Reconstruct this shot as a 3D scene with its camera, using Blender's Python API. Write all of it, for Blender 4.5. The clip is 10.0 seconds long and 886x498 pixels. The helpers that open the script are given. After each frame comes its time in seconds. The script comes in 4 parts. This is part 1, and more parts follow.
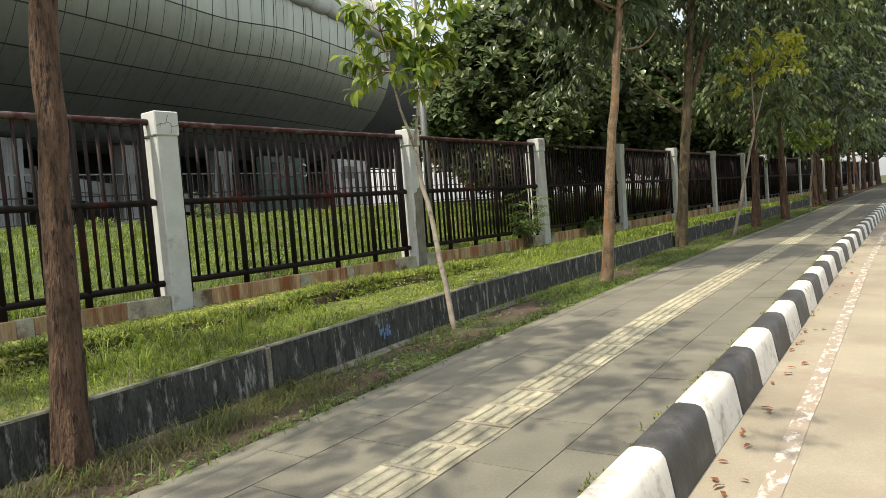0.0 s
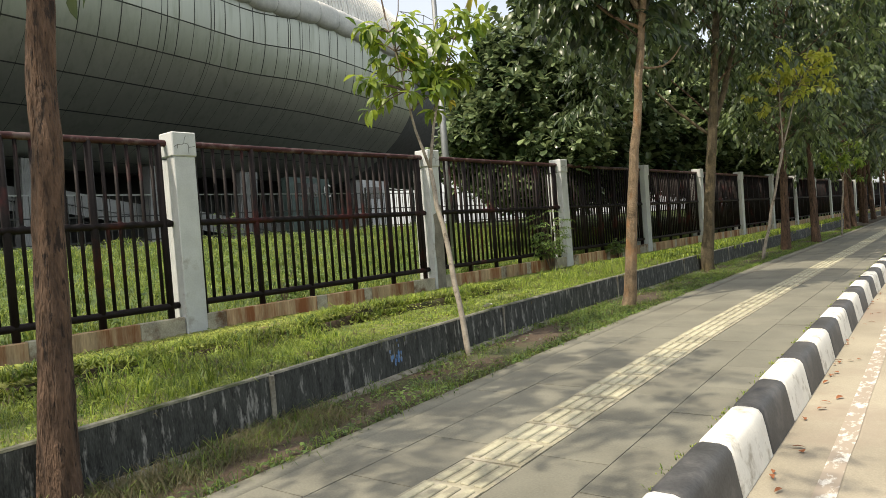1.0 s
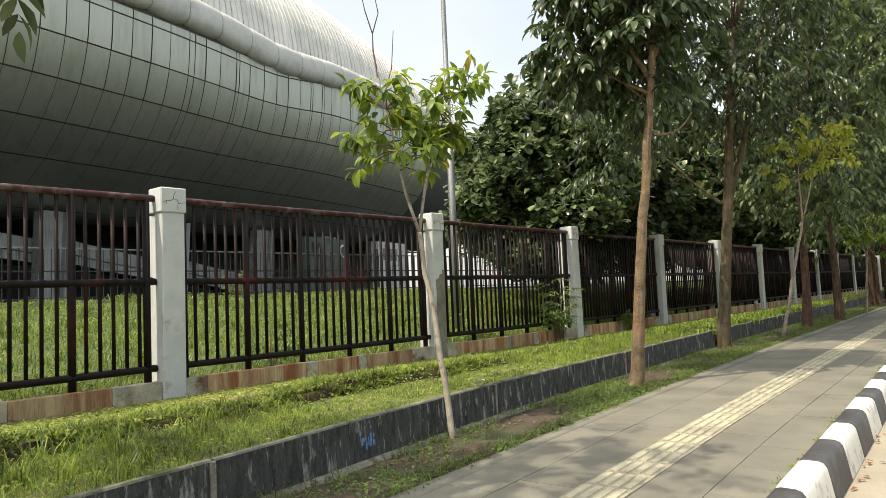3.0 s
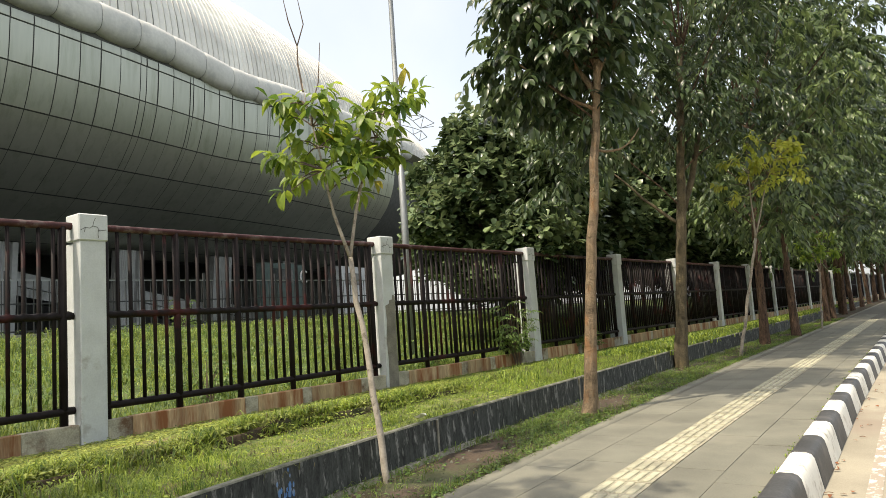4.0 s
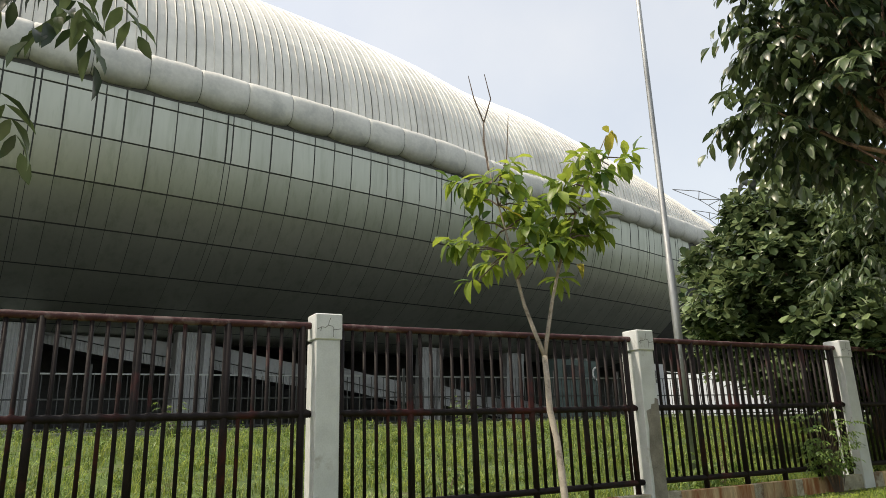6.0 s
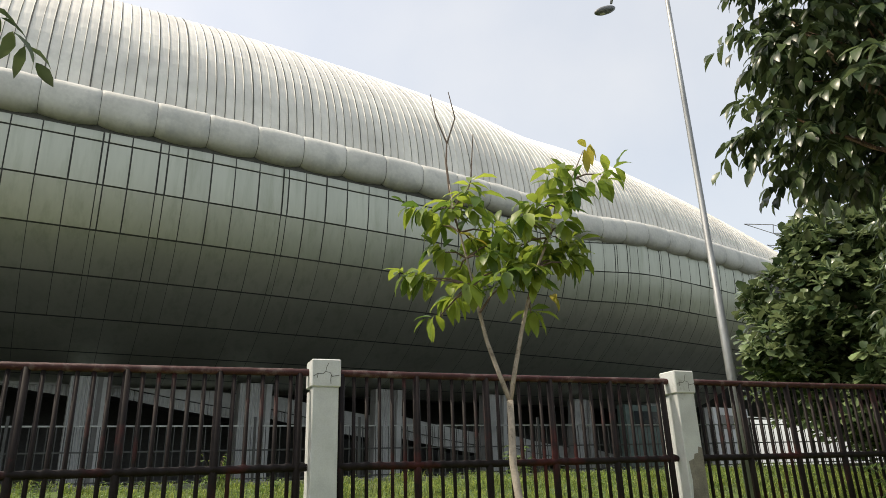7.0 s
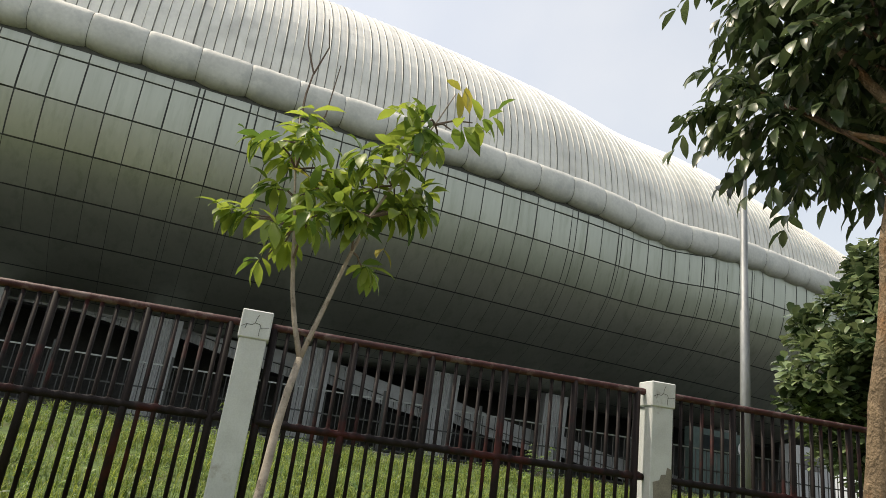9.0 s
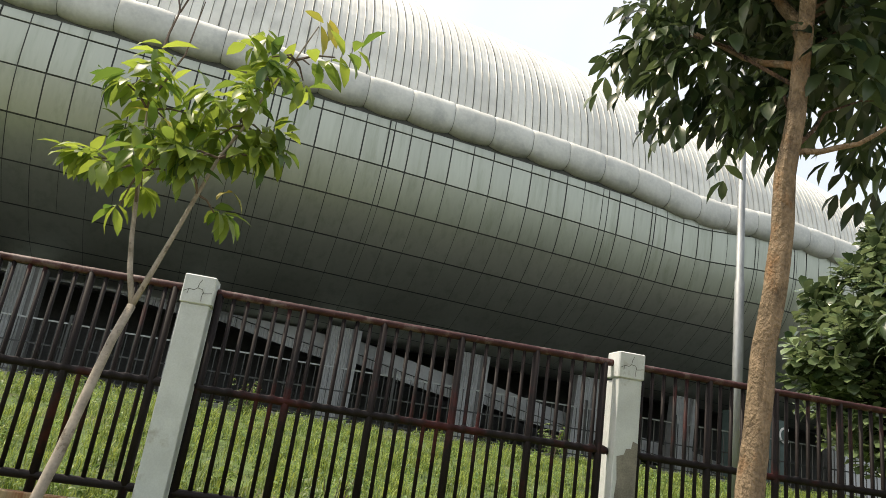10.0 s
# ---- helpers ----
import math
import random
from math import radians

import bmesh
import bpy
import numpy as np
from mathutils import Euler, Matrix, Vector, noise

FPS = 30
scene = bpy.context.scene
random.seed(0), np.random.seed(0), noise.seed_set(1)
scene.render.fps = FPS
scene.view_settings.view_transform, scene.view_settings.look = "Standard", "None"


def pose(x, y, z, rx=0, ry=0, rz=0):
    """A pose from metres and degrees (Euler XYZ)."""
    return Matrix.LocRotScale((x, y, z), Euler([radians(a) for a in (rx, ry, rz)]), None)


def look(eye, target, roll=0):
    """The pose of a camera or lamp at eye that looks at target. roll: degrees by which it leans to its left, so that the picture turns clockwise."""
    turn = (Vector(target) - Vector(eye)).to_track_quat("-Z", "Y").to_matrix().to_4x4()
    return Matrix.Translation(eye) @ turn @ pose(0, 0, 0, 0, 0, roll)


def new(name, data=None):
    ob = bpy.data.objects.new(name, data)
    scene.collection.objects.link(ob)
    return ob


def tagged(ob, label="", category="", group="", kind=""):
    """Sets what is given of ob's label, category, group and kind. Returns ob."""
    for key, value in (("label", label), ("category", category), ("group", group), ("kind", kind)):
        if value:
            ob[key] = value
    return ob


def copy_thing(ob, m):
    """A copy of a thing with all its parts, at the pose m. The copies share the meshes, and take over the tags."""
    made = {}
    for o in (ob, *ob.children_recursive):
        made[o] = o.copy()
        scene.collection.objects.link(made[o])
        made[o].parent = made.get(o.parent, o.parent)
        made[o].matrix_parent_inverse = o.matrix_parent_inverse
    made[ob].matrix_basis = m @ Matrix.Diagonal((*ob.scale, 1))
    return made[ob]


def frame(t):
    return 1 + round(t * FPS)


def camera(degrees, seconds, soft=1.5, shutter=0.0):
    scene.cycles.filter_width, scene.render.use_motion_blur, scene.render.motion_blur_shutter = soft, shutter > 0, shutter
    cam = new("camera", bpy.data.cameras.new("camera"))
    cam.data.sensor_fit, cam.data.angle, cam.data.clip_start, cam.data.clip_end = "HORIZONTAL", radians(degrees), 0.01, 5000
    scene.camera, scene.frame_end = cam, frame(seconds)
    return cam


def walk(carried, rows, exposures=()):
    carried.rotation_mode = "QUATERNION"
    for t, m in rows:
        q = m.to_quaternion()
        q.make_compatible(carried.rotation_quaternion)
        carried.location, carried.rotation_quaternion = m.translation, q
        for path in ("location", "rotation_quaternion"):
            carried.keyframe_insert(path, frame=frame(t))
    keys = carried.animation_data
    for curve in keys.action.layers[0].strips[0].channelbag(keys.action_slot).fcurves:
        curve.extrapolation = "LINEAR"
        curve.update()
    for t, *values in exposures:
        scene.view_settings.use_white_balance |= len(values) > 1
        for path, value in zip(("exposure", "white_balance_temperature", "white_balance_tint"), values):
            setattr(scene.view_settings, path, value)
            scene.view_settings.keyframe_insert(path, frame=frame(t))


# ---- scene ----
cam = camera(66.4, 10.0, soft=0.3)
PATH = [
    (0, (0.555, 0.576, 1.059), (-0.655, 2.163, 0.939), -4.5),
    (0.5, (0.557, 0.66, 1.065), (-0.696, 2.217, 1.006), -4.4),
    (1, (0.515, 0.762, 1.067), (-0.749, 2.311, 1.013), -4.3),
    (1.5, (0.473, 0.863, 1.074), (-0.818, 2.391, 1.069), -3.1),
    (2, (0.453, 0.976, 1.079), (-0.849, 2.493, 1.129), -2.3),
    (2.2, (0.432, 1.029, 1.077), (-0.863, 2.551, 1.144), -2.3),
    (3.3, (0.428, 1.383, 1.112), (-0.849, 2.914, 1.271), -3.0),
    (3.5, (0.375, 1.474, 1.117), (-0.872, 3.028, 1.289), -3.4),
    (4, (0.372, 1.735, 1.134), (-0.834, 3.318, 1.33), -3.9),
    (4.5, (0.298, 1.955, 1.17), (-0.959, 3.484, 1.454), -3.7),
    (5, (0.275, 2.231, 1.182), (-1.119, 3.61, 1.577), -2.4),
    (5.5, (0.246, 2.548, 1.177), (-1.33, 3.672, 1.678), -2.4),
    (6, (0.24, 2.856, 1.193), (-1.468, 3.762, 1.708), -1.8),
    (6.2, (0.205, 3.017, 1.19), (-1.538, 3.86, 1.694), -2.0),
    (7.3, (0.105, 3.95, 1.212), (-1.643, 4.629, 1.907), -1.3),
    (7.5, (0.123, 4.067, 1.205), (-1.627, 4.734, 1.906), -0.4),
    (8, (-0.012, 4.525, 1.263), (-1.78, 5.172, 1.937), 2.0),
    (8.5, (0.086, 4.948, 1.218), (-1.716, 5.521, 1.87), 4.6),
    (9, (0.09, 5.42, 1.206), (-1.763, 5.857, 1.816), 7.7),
    (9.5, (0.075, 5.921, 1.194), (-1.817, 6.246, 1.754), 9.5),
    (10, (0.018, 6.484, 1.217), (-1.879, 6.804, 1.765), 8.5),
]
walk(cam, [(t, look(eye, target, roll)) for t, eye, target, roll in PATH],
     [(0.0, 0.10, 7500, 10), (2.0, 0.20, 7500, 10), (3.5, 0.28, 7500, 10), (4.5, 0.28, 7500, 10), (5.5, 0.08, 7500, 10), (6.0, -0.03, 7500, 10), (8.5, -0.08, 7500, 10), (9.0, -0.08, 7500, 10), (10.0, 0.26, 7500, 10)])


# ---- world and sun ----
SUN_DIR = Vector((-0.16, -0.46, 0.87)).normalized()      # from the ground to the sun
world = bpy.data.worlds.new("sky")
scene.world = world
world.use_nodes = True
wn = world.node_tree.nodes
sky = wn.new("ShaderNodeTexSky")
sky.sky_type, sky.sun_disc = "NISHITA", False
sky.sun_elevation = math.asin(SUN_DIR.z)
sky.sun_rotation = math.atan2(SUN_DIR.x, SUN_DIR.y)
sky.air_density, sky.dust_density, sky.ozone_density = 1.0, 3.5, 1.0
haze = wn.new("ShaderNodeMix")
haze.data_type, haze.blend_type = "RGBA", "ADD"
haze.inputs["Factor"].default_value = 1.0
cloud, cloud_ramp = wn.new("ShaderNodeTexNoise"), wn.new("ShaderNodeValToRGB")
cloud.inputs["Scale"].default_value, cloud.inputs["Detail"].default_value = 2.2, 6
cloud_ramp.color_ramp.elements[0].position, cloud_ramp.color_ramp.elements[1].position = 0.35, 0.7
cloud_ramp.color_ramp.elements[0].color, cloud_ramp.color_ramp.elements[1].color = (3.3, 3.7, 4.3, 1), (4.6, 4.8, 5.0, 1)
world.node_tree.links.new(wn.new("ShaderNodeTexCoord").outputs["Generated"], cloud.inputs["Vector"])
world.node_tree.links.new(cloud.outputs[0], cloud_ramp.inputs[0])
world.node_tree.links.new(cloud_ramp.outputs[0], haze.inputs[7])
world.node_tree.links.new(sky.outputs[0], haze.inputs[6])
wn["Background"].inputs[1].default_value = 0.13
world.node_tree.links.new(haze.outputs[2], wn["Background"].inputs[0])
sun = new("sun", bpy.data.lights.new("sun", "SUN"))
sun.data.energy, sun.data.angle, sun.data.color = 3.8, radians(0.6), (1.0, 0.95, 0.86)
sun.matrix_world = look((0, 0, 30), Vector((0, 0, 30)) - SUN_DIR)

# ---- materials ----


def material(name, base, rough=0.8, metal=0.0, spread=0.25, scale=3.0, grain=60.0, bump=0.25, tint=None, tint_scale=1.2,
             tint_lo=0.5, tint_hi=0.65, random_tone=0.0, island=False, coat=0.0, stretch=(1, 1, 1), depth=0.004, shine=0.5):
    """A surface with broad and fine variation; tint is a second colour that shows in patches."""
    m = bpy.data.materials.new(name)
    m.use_nodes = True
    nt = m.node_tree
    n, ln = nt.nodes, nt.links.new
    b = n["Principled BSDF"]
    b.inputs["Roughness"].default_value, b.inputs["Metallic"].default_value = rough, metal
    b.inputs["Coat Weight"].default_value, b.inputs["Specular IOR Level"].default_value = coat, shine
    co = n.new("ShaderNodeTexCoord")
    mp = n.new("ShaderNodeMapping")
    mp.inputs["Scale"].default_value = stretch
    geo = n.new("ShaderNodeNewGeometry")
    ln(geo.outputs["Position"], mp.inputs[0])
    big, fine = n.new("ShaderNodeTexNoise"), n.new("ShaderNodeTexNoise")
    big.inputs["Scale"].default_value, fine.inputs["Scale"].default_value = scale, grain
    big.inputs["Detail"].default_value, fine.inputs["Detail"].default_value = 5, 3
    ln(mp.outputs[0], big.inputs["Vector"])
    ln(mp.outputs[0], fine.inputs["Vector"])
    mix = n.new("ShaderNodeMath")
    mix.operation = "ADD"
    half = n.new("ShaderNodeMath")
    half.operation = "MULTIPLY"
    half.inputs[1].default_value = 0.6
    ln(fine.outputs[0], half.inputs[0])
    ln(big.outputs[0], mix.inputs[0])
    ln(half.outputs[0], mix.inputs[1])
    ramp = n.new("ShaderNodeValToRGB")
    lo, hi = [max(0, c * (1 - spread)) for c in base], [min(1, c * (1 + spread)) for c in base]
    ramp.color_ramp.elements[0].position, ramp.color_ramp.elements[1].position = 0.55, 1.05 - 0.05
    ramp.color_ramp.elements[0].color, ramp.color_ramp.elements[1].color = (*lo, 1), (*hi, 1)
    ln(mix.outputs[0], ramp.inputs[0])
    out = ramp.outputs[0]
    if tint:
        patch = n.new("ShaderNodeTexNoise")
        patch.inputs["Scale"].default_value, patch.inputs["Detail"].default_value = tint_scale, 6
        patch.inputs["Roughness"].default_value = 0.65
        ln(mp.outputs[0], patch.inputs["Vector"])
        pr = n.new("ShaderNodeMapRange")
        pr.inputs[1].default_value, pr.inputs[2].default_value = tint_lo, tint_hi
        ln(patch.outputs[0], pr.inputs[0])
        mx = n.new("ShaderNodeMix")
        mx.data_type = "RGBA"
        ln(pr.outputs[0], mx.inputs["Factor"])
        ln(out, mx.inputs[6])
        mx.inputs[7].default_value = (*tint, 1)
        out = mx.outputs[2]
    if random_tone:
        hs = n.new("ShaderNodeHueSaturation")
        rnd = n.new("ShaderNodeMapRange")
        rnd.inputs[3].default_value, rnd.inputs[4].default_value = 1 - random_tone, 1 + random_tone
        if island:
            ln(geo.outputs["Random Per Island"], rnd.inputs[0])
        else:
            oi = n.new("ShaderNodeObjectInfo")
            ln(oi.outputs["Random"], rnd.inputs[0])
        ln(rnd.outputs[0], hs.inputs["Value"])
        ln(out, hs.inputs["Color"])
        out = hs.outputs[0]
    ln(out, b.inputs["Base Color"])
    if bump:
        bp = n.new("ShaderNodeBump")
        bp.inputs["Strength"].default_value, bp.inputs["Distance"].default_value = bump, depth
        ln(mix.outputs[0], bp.inputs["Height"])
        ln(bp.outputs[0], b.inputs["Normal"])
    return m


def leaf_material(name, base, second, glow=0.35, rough=0.45):
    """Leaves: gloss over a diffuse and a translucent part, tone varied leaf by leaf."""
    m = bpy.data.materials.new(name)
    m.use_nodes = True
    n, ln = m.node_tree.nodes, m.node_tree.links.new
    b = n["Principled BSDF"]
    geo = n.new("ShaderNodeNewGeometry")
    ramp = n.new("ShaderNodeValToRGB")
    ramp.color_ramp.elements[0].color, ramp.color_ramp.elements[1].color = (*base, 1), (*second, 1)
    ln(geo.outputs["Random Per Island"], ramp.inputs[0])
    nz = n.new("ShaderNodeTexNoise")
    nz.inputs["Scale"].default_value = 1.6
    ln(geo.outputs["Position"], nz.inputs["Vector"])
    hs = n.new("ShaderNodeHueSaturation")
    mr = n.new("ShaderNodeMapRange")
    mr.inputs[1].default_value, mr.inputs[2].default_value = 0.3, 0.7
    mr.inputs[3].default_value, mr.inputs[4].default_value = 0.7, 1.3
    ln(nz.outputs[0], mr.inputs[0])
    ln(mr.outputs[0], hs.inputs["Value"])
    ln(ramp.outputs[0], hs.inputs["Color"])
    ln(hs.outputs[0], b.inputs["Base Color"])
    b.inputs["Roughness"].default_value = rough
    tr = n.new("ShaderNodeBsdfTranslucent")
    tint = n.new("ShaderNodeHueSaturation")
    tint.inputs["Value"].default_value, tint.inputs["Hue"].default_value = 1.7, 0.48
    ln(hs.outputs[0], tint.inputs["Color"])
    ln(tint.outputs[0], tr.inputs["Color"])
    mx = n.new("ShaderNodeMixShader")
    mx.inputs[0].default_value = glow
    ln(b.outputs[0], mx.inputs[1])
    ln(tr.outputs[0], mx.inputs[2])
    ln(mx.outputs[0], n["Material Output"].inputs[0])
    return m


M_ROAD = material("road_concrete", (0.345, 0.31, 0.235), 0.9, spread=0.18, scale=1.2, grain=120, tint=(0.29, 0.24, 0.185), tint_scale=0.7)
M_LINE = material("worn_road_paint", (0.70, 0.68, 0.61), 0.8, spread=0.15, tint=(0.36, 0.305, 0.24), tint_scale=14, tint_lo=0.40, tint_hi=0.49, stretch=(1, 0.5, 1))
M_SLAB = material("grey_paving", (0.168, 0.164, 0.128), 0.85, spread=0.22, scale=2.0, grain=90, tint=(0.205, 0.197, 0.152), tint_scale=1.1, random_tone=0.07)
M_JOINT = material("joint_dirt", (0.125, 0.118, 0.092), 0.95)
M_TACTILE = material("yellowed_tactile_tile", (0.42, 0.40, 0.285), 0.85, spread=0.2, scale=4, tint=(0.25, 0.235, 0.175), tint_scale=4.5, random_tone=0.14)
# tile base between the bars, darker than the bars
M_TACT_BASE = material("dark_tactile_base", (0.29, 0.27, 0.195), 0.9, spread=0.3, scale=5, tint=(0.40, 0.37, 0.29), tint_scale=4, random_tone=0.1)
M_KERB_W = material("white_kerb_paint", (0.80, 0.79, 0.72), 0.6, spread=0.08, scale=5, tint=(0.42, 0.39, 0.32), tint_scale=7, tint_lo=0.53, tint_hi=0.68)
M_KERB_B = material("black_kerb_paint", (0.06, 0.061, 0.061), 0.6, spread=0.35, scale=5, tint=(0.13, 0.125, 0.12), tint_scale=5, tint_lo=0.55, tint_hi=0.75)
M_SOIL = material("dry_soil", (0.066, 0.046, 0.030), 0.95, spread=0.4, scale=4, grain=50, bump=0.8, depth=0.02, tint=(0.065, 0.07, 0.03), tint_scale=1.5, tint_lo=0.48, tint_hi=0.6)
M_TURF = material("turf_ground", (0.055, 0.08, 0.02), 0.95, spread=0.45, scale=2.5, grain=40, bump=0.8, depth=0.02, tint=(0.11, 0.09, 0.045), tint_scale=1.3, tint_lo=0.54, tint_hi=0.66)
M_VERGE = material("weedy_turf", (0.125, 0.145, 0.042), 0.95, spread=0.5, scale=3.0, grain=45, bump=0.9, depth=0.02, tint=(0.22, 0.175, 0.085), tint_scale=1.6, tint_lo=0.54, tint_hi=0.66)
M_YARD = material("green_slope_turf", (0.062, 0.10, 0.024), 0.95, spread=0.5, scale=2.0, grain=30, bump=0.9, depth=0.02, tint=(0.10, 0.10, 0.045), tint_scale=0.9, tint_lo=0.54, tint_hi=0.68)
M_WALL = material("mossy_black_concrete", (0.046, 0.050, 0.044), 0.9, spread=0.7, scale=9, grain=60, bump=1.0, depth=0.012, stretch=(2.6, 2.6, 0.6), tint=(0.30, 0.30, 0.27), tint_scale=7.5, tint_lo=0.55, tint_hi=0.66)
M_WALLTOP = material("coping_concrete", (0.17, 0.17, 0.135), 0.9, spread=0.4, scale=8, bump=0.7, depth=0.01, tint=(0.055, 0.065, 0.03), tint_scale=3, tint_lo=0.46, tint_hi=0.6)
M_FOOTING = material("pale_footing", (0.27, 0.255, 0.205), 0.95, spread=0.3, scale=6, bump=0.7, depth=0.008, tint=(0.10, 0.085, 0.05), tint_scale=5, tint_lo=0.5, tint_hi=0.62)
M_POST = material("whitewashed_post", (0.575, 0.605, 0.605), 0.8, spread=0.10, scale=4, tint=(0.42, 0.42, 0.40), tint_scale=2.2, tint_lo=0.62, tint_hi=0.7)
M_POST_BARE = material("bare_render", (0.21, 0.195, 0.165), 0.95, spread=0.3, scale=6, bump=0.6)
M_PLINTH = material("rust_stained_plinth", (0.46, 0.34, 0.20), 0.9, spread=0.4, scale=5, bump=0.8, depth=0.01, stretch=(1, 1.3, 0.16), tint=(0.25, 0.095, 0.036), tint_scale=3.6, tint_lo=0.42, tint_hi=0.60, random_tone=0.15)
M_PLINTH_GREY = material("mossy_grey_plinth", (0.40, 0.375, 0.29), 0.9, spread=0.35, scale=5, bump=0.8, depth=0.01, tint=(0.15, 0.085, 0.045), tint_scale=3, tint_lo=0.5, tint_hi=0.65)
M_IRON = material("maroon_black_iron", (0.012, 0.0085, 0.0085), 0.6, spread=0.4, scale=4, grain=80, shine=0.2, bump=0.6, tint=(0.055, 0.013, 0.012), tint_scale=1.7, tint_lo=0.56, tint_hi=0.70)
# paler, greyer iron: light on the rail's upper surface put into its colour
M_IRON_TOP = material("skylit_iron", (0.05, 0.016, 0.016), 0.55, spread=0.4, scale=6, shine=0.3, bump=0.6, tint=(0.12, 0.085, 0.08), tint_scale=6, tint_lo=0.52, tint_hi=0.62)
M_IRON_FAR = material("grey_black_iron", (0.04, 0.042, 0.045), 0.5, spread=0.3)
M_BARK = material("grey_brown_bark", (0.185, 0.135, 0.085), 0.95, spread=0.5, scale=11, grain=70, bump=1.0, depth=0.03, stretch=(1, 1, 0.7), tint=(0.25, 0.135, 0.062), tint_scale=5, tint_lo=0.52, tint_hi=0.66)
M_BARK_DARK = material("red_brown_bark", (0.105, 0.064, 0.041), 0.95, spread=0.55, scale=22, grain=90, bump=1.0, depth=0.05, stretch=(1, 1, 0.22), tint=(0.030, 0.019, 0.013), tint_scale=30, tint_lo=0.56, tint_hi=0.61)
M_BARK_OLIVE = material("olive_brown_bark", (0.085, 0.068, 0.04), 0.95, spread=0.5, scale=12, grain=70, bump=1.0, depth=0.03, stretch=(1, 1, 0.6), tint=(0.15, 0.115, 0.06), tint_scale=5, tint_lo=0.54, tint_hi=0.66)
M_BARK_PALE = material("pale_sapling_bark", (0.30, 0.265, 0.215), 0.9, spread=0.3, scale=12, grain=60, tint=(0.16, 0.135, 0.105), tint_scale=15, tint_lo=0.57, tint_hi=0.63)
M_TWIG = material("dry_twig", (0.12, 0.09, 0.07), 0.9)
M_PANEL = material("grey_green_cladding", (0.465, 0.487, 0.415), 0.47, 0.80, spread=0.05, scale=0.35, grain=5, bump=0.02, stretch=(1, 1, 0.10), tint=(0.36, 0.385, 0.31), tint_scale=1.6, tint_lo=0.5, tint_hi=0.75, random_tone=0.035)
M_SEAM = material("dark_seam", (0.085, 0.088, 0.082), 0.8)
M_TUBE = material("white_padded_cladding", (0.61, 0.61, 0.57), 0.7, spread=0.12, scale=0.5, grain=6, bump=0.03, tint=(0.46, 0.47, 0.45), tint_scale=0.8, tint_lo=0.52, tint_hi=0.7, random_tone=0.04)
M_ROOF = material("pale_roof_sheet", (0.74, 0.73, 0.68), 0.45, spread=0.10, scale=0.3, grain=4, bump=0.03, tint=(0.58, 0.57, 0.53), tint_scale=0.5, tint_lo=0.5, tint_hi=0.7, random_tone=0.06)
M_ROOF_SEAM = material("roof_seam", (0.30, 0.30, 0.28), 0.6)
M_CONCRETE = material("pale_concrete", (0.20, 0.20, 0.19), 0.9, spread=0.15, scale=0.8, grain=8, tint=(0.15, 0.15, 0.14), tint_scale=0.6)
# concrete under the hull; the shade there is part of its dark colour
M_SHADEWALL = material("shade_dark_concrete", (0.055, 0.055, 0.052), 0.9, spread=0.3, scale=0.4, grain=6)
M_RAMP = material("white_ramp_paint", (0.36, 0.37, 0.355), 0.7, spread=0.12, scale=0.7, grain=6, tint=(0.27, 0.28, 0.26), tint_scale=0.5)
M_SHEET = material("white_corrugated_sheet", (0.58, 0.59, 0.57), 0.6, spread=0.1, scale=1)
M_KIOSK = material("green_grey_panel", (0.07, 0.105, 0.09), 0.7, spread=0.2)
M_GLASS = material("dark_window_glass", (0.02, 0.025, 0.028), 0.1, spread=0.2, bump=0)
M_GALV = material("galvanised_steel", (0.32, 0.335, 0.34), 0.5, 0.6, spread=0.2, scale=5, grain=30, stretch=(1, 1, 0.3))
M_LAMP = material("lamp_housing", (0.16, 0.17, 0.18), 0.5, 0.2)
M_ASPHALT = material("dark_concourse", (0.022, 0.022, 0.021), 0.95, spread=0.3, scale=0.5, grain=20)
M_PAPER = material("pale_litter", (0.75, 0.73, 0.68), 0.8)
M_DEADLEAF = material("dead_leaf", (0.27, 0.095, 0.035), 0.8, random_tone=0.4)
L_STREET = leaf_material("dark_pinnate_leaf", (0.011, 0.028, 0.012), (0.092, 0.135, 0.055), 0.26, 0.34)
L_YOUNG = leaf_material("fresh_leaf", (0.055, 0.125, 0.022), (0.24, 0.33, 0.05), 0.45, 0.42)
L_YELLOW = leaf_material("yellow_leaf", (0.42, 0.36, 0.05), (0.22, 0.26, 0.05), 0.35, 0.5)
L_YELLOWGREEN = leaf_material("yellow_green_leaf", (0.20, 0.26, 0.04), (0.42, 0.44, 0.08), 0.45, 0.45)
L_BROAD = leaf_material("broad_dark_leaf", (0.018, 0.042, 0.018), (0.20, 0.265, 0.125), 0.18, 0.24)
L_FAR = leaf_material("olive_far_leaf", (0.024, 0.05, 0.020), (0.16, 0.225, 0.08), 0.32, 0.36)
L_WEED = leaf_material("weed_leaf", (0.05, 0.11, 0.025), (0.17, 0.26, 0.06), 0.35)
L_GRASS = leaf_material("verge_grass", (0.034, 0.092, 0.012), (0.305, 0.385, 0.065), 0.34, 0.5)
L_STRIP = leaf_material("shaded_strip_grass", (0.025, 0.075, 0.012), (0.19, 0.26, 0.05), 0.32, 0.5)
L_YARD = leaf_material("slope_grass", (0.05, 0.105, 0.02), (0.285, 0.35, 0.08), 0.34, 0.6)
L_MOSS = leaf_material("creeping_weed_leaf", (0.085, 0.125, 0.025), (0.36, 0.41, 0.10), 0.35, 0.6)
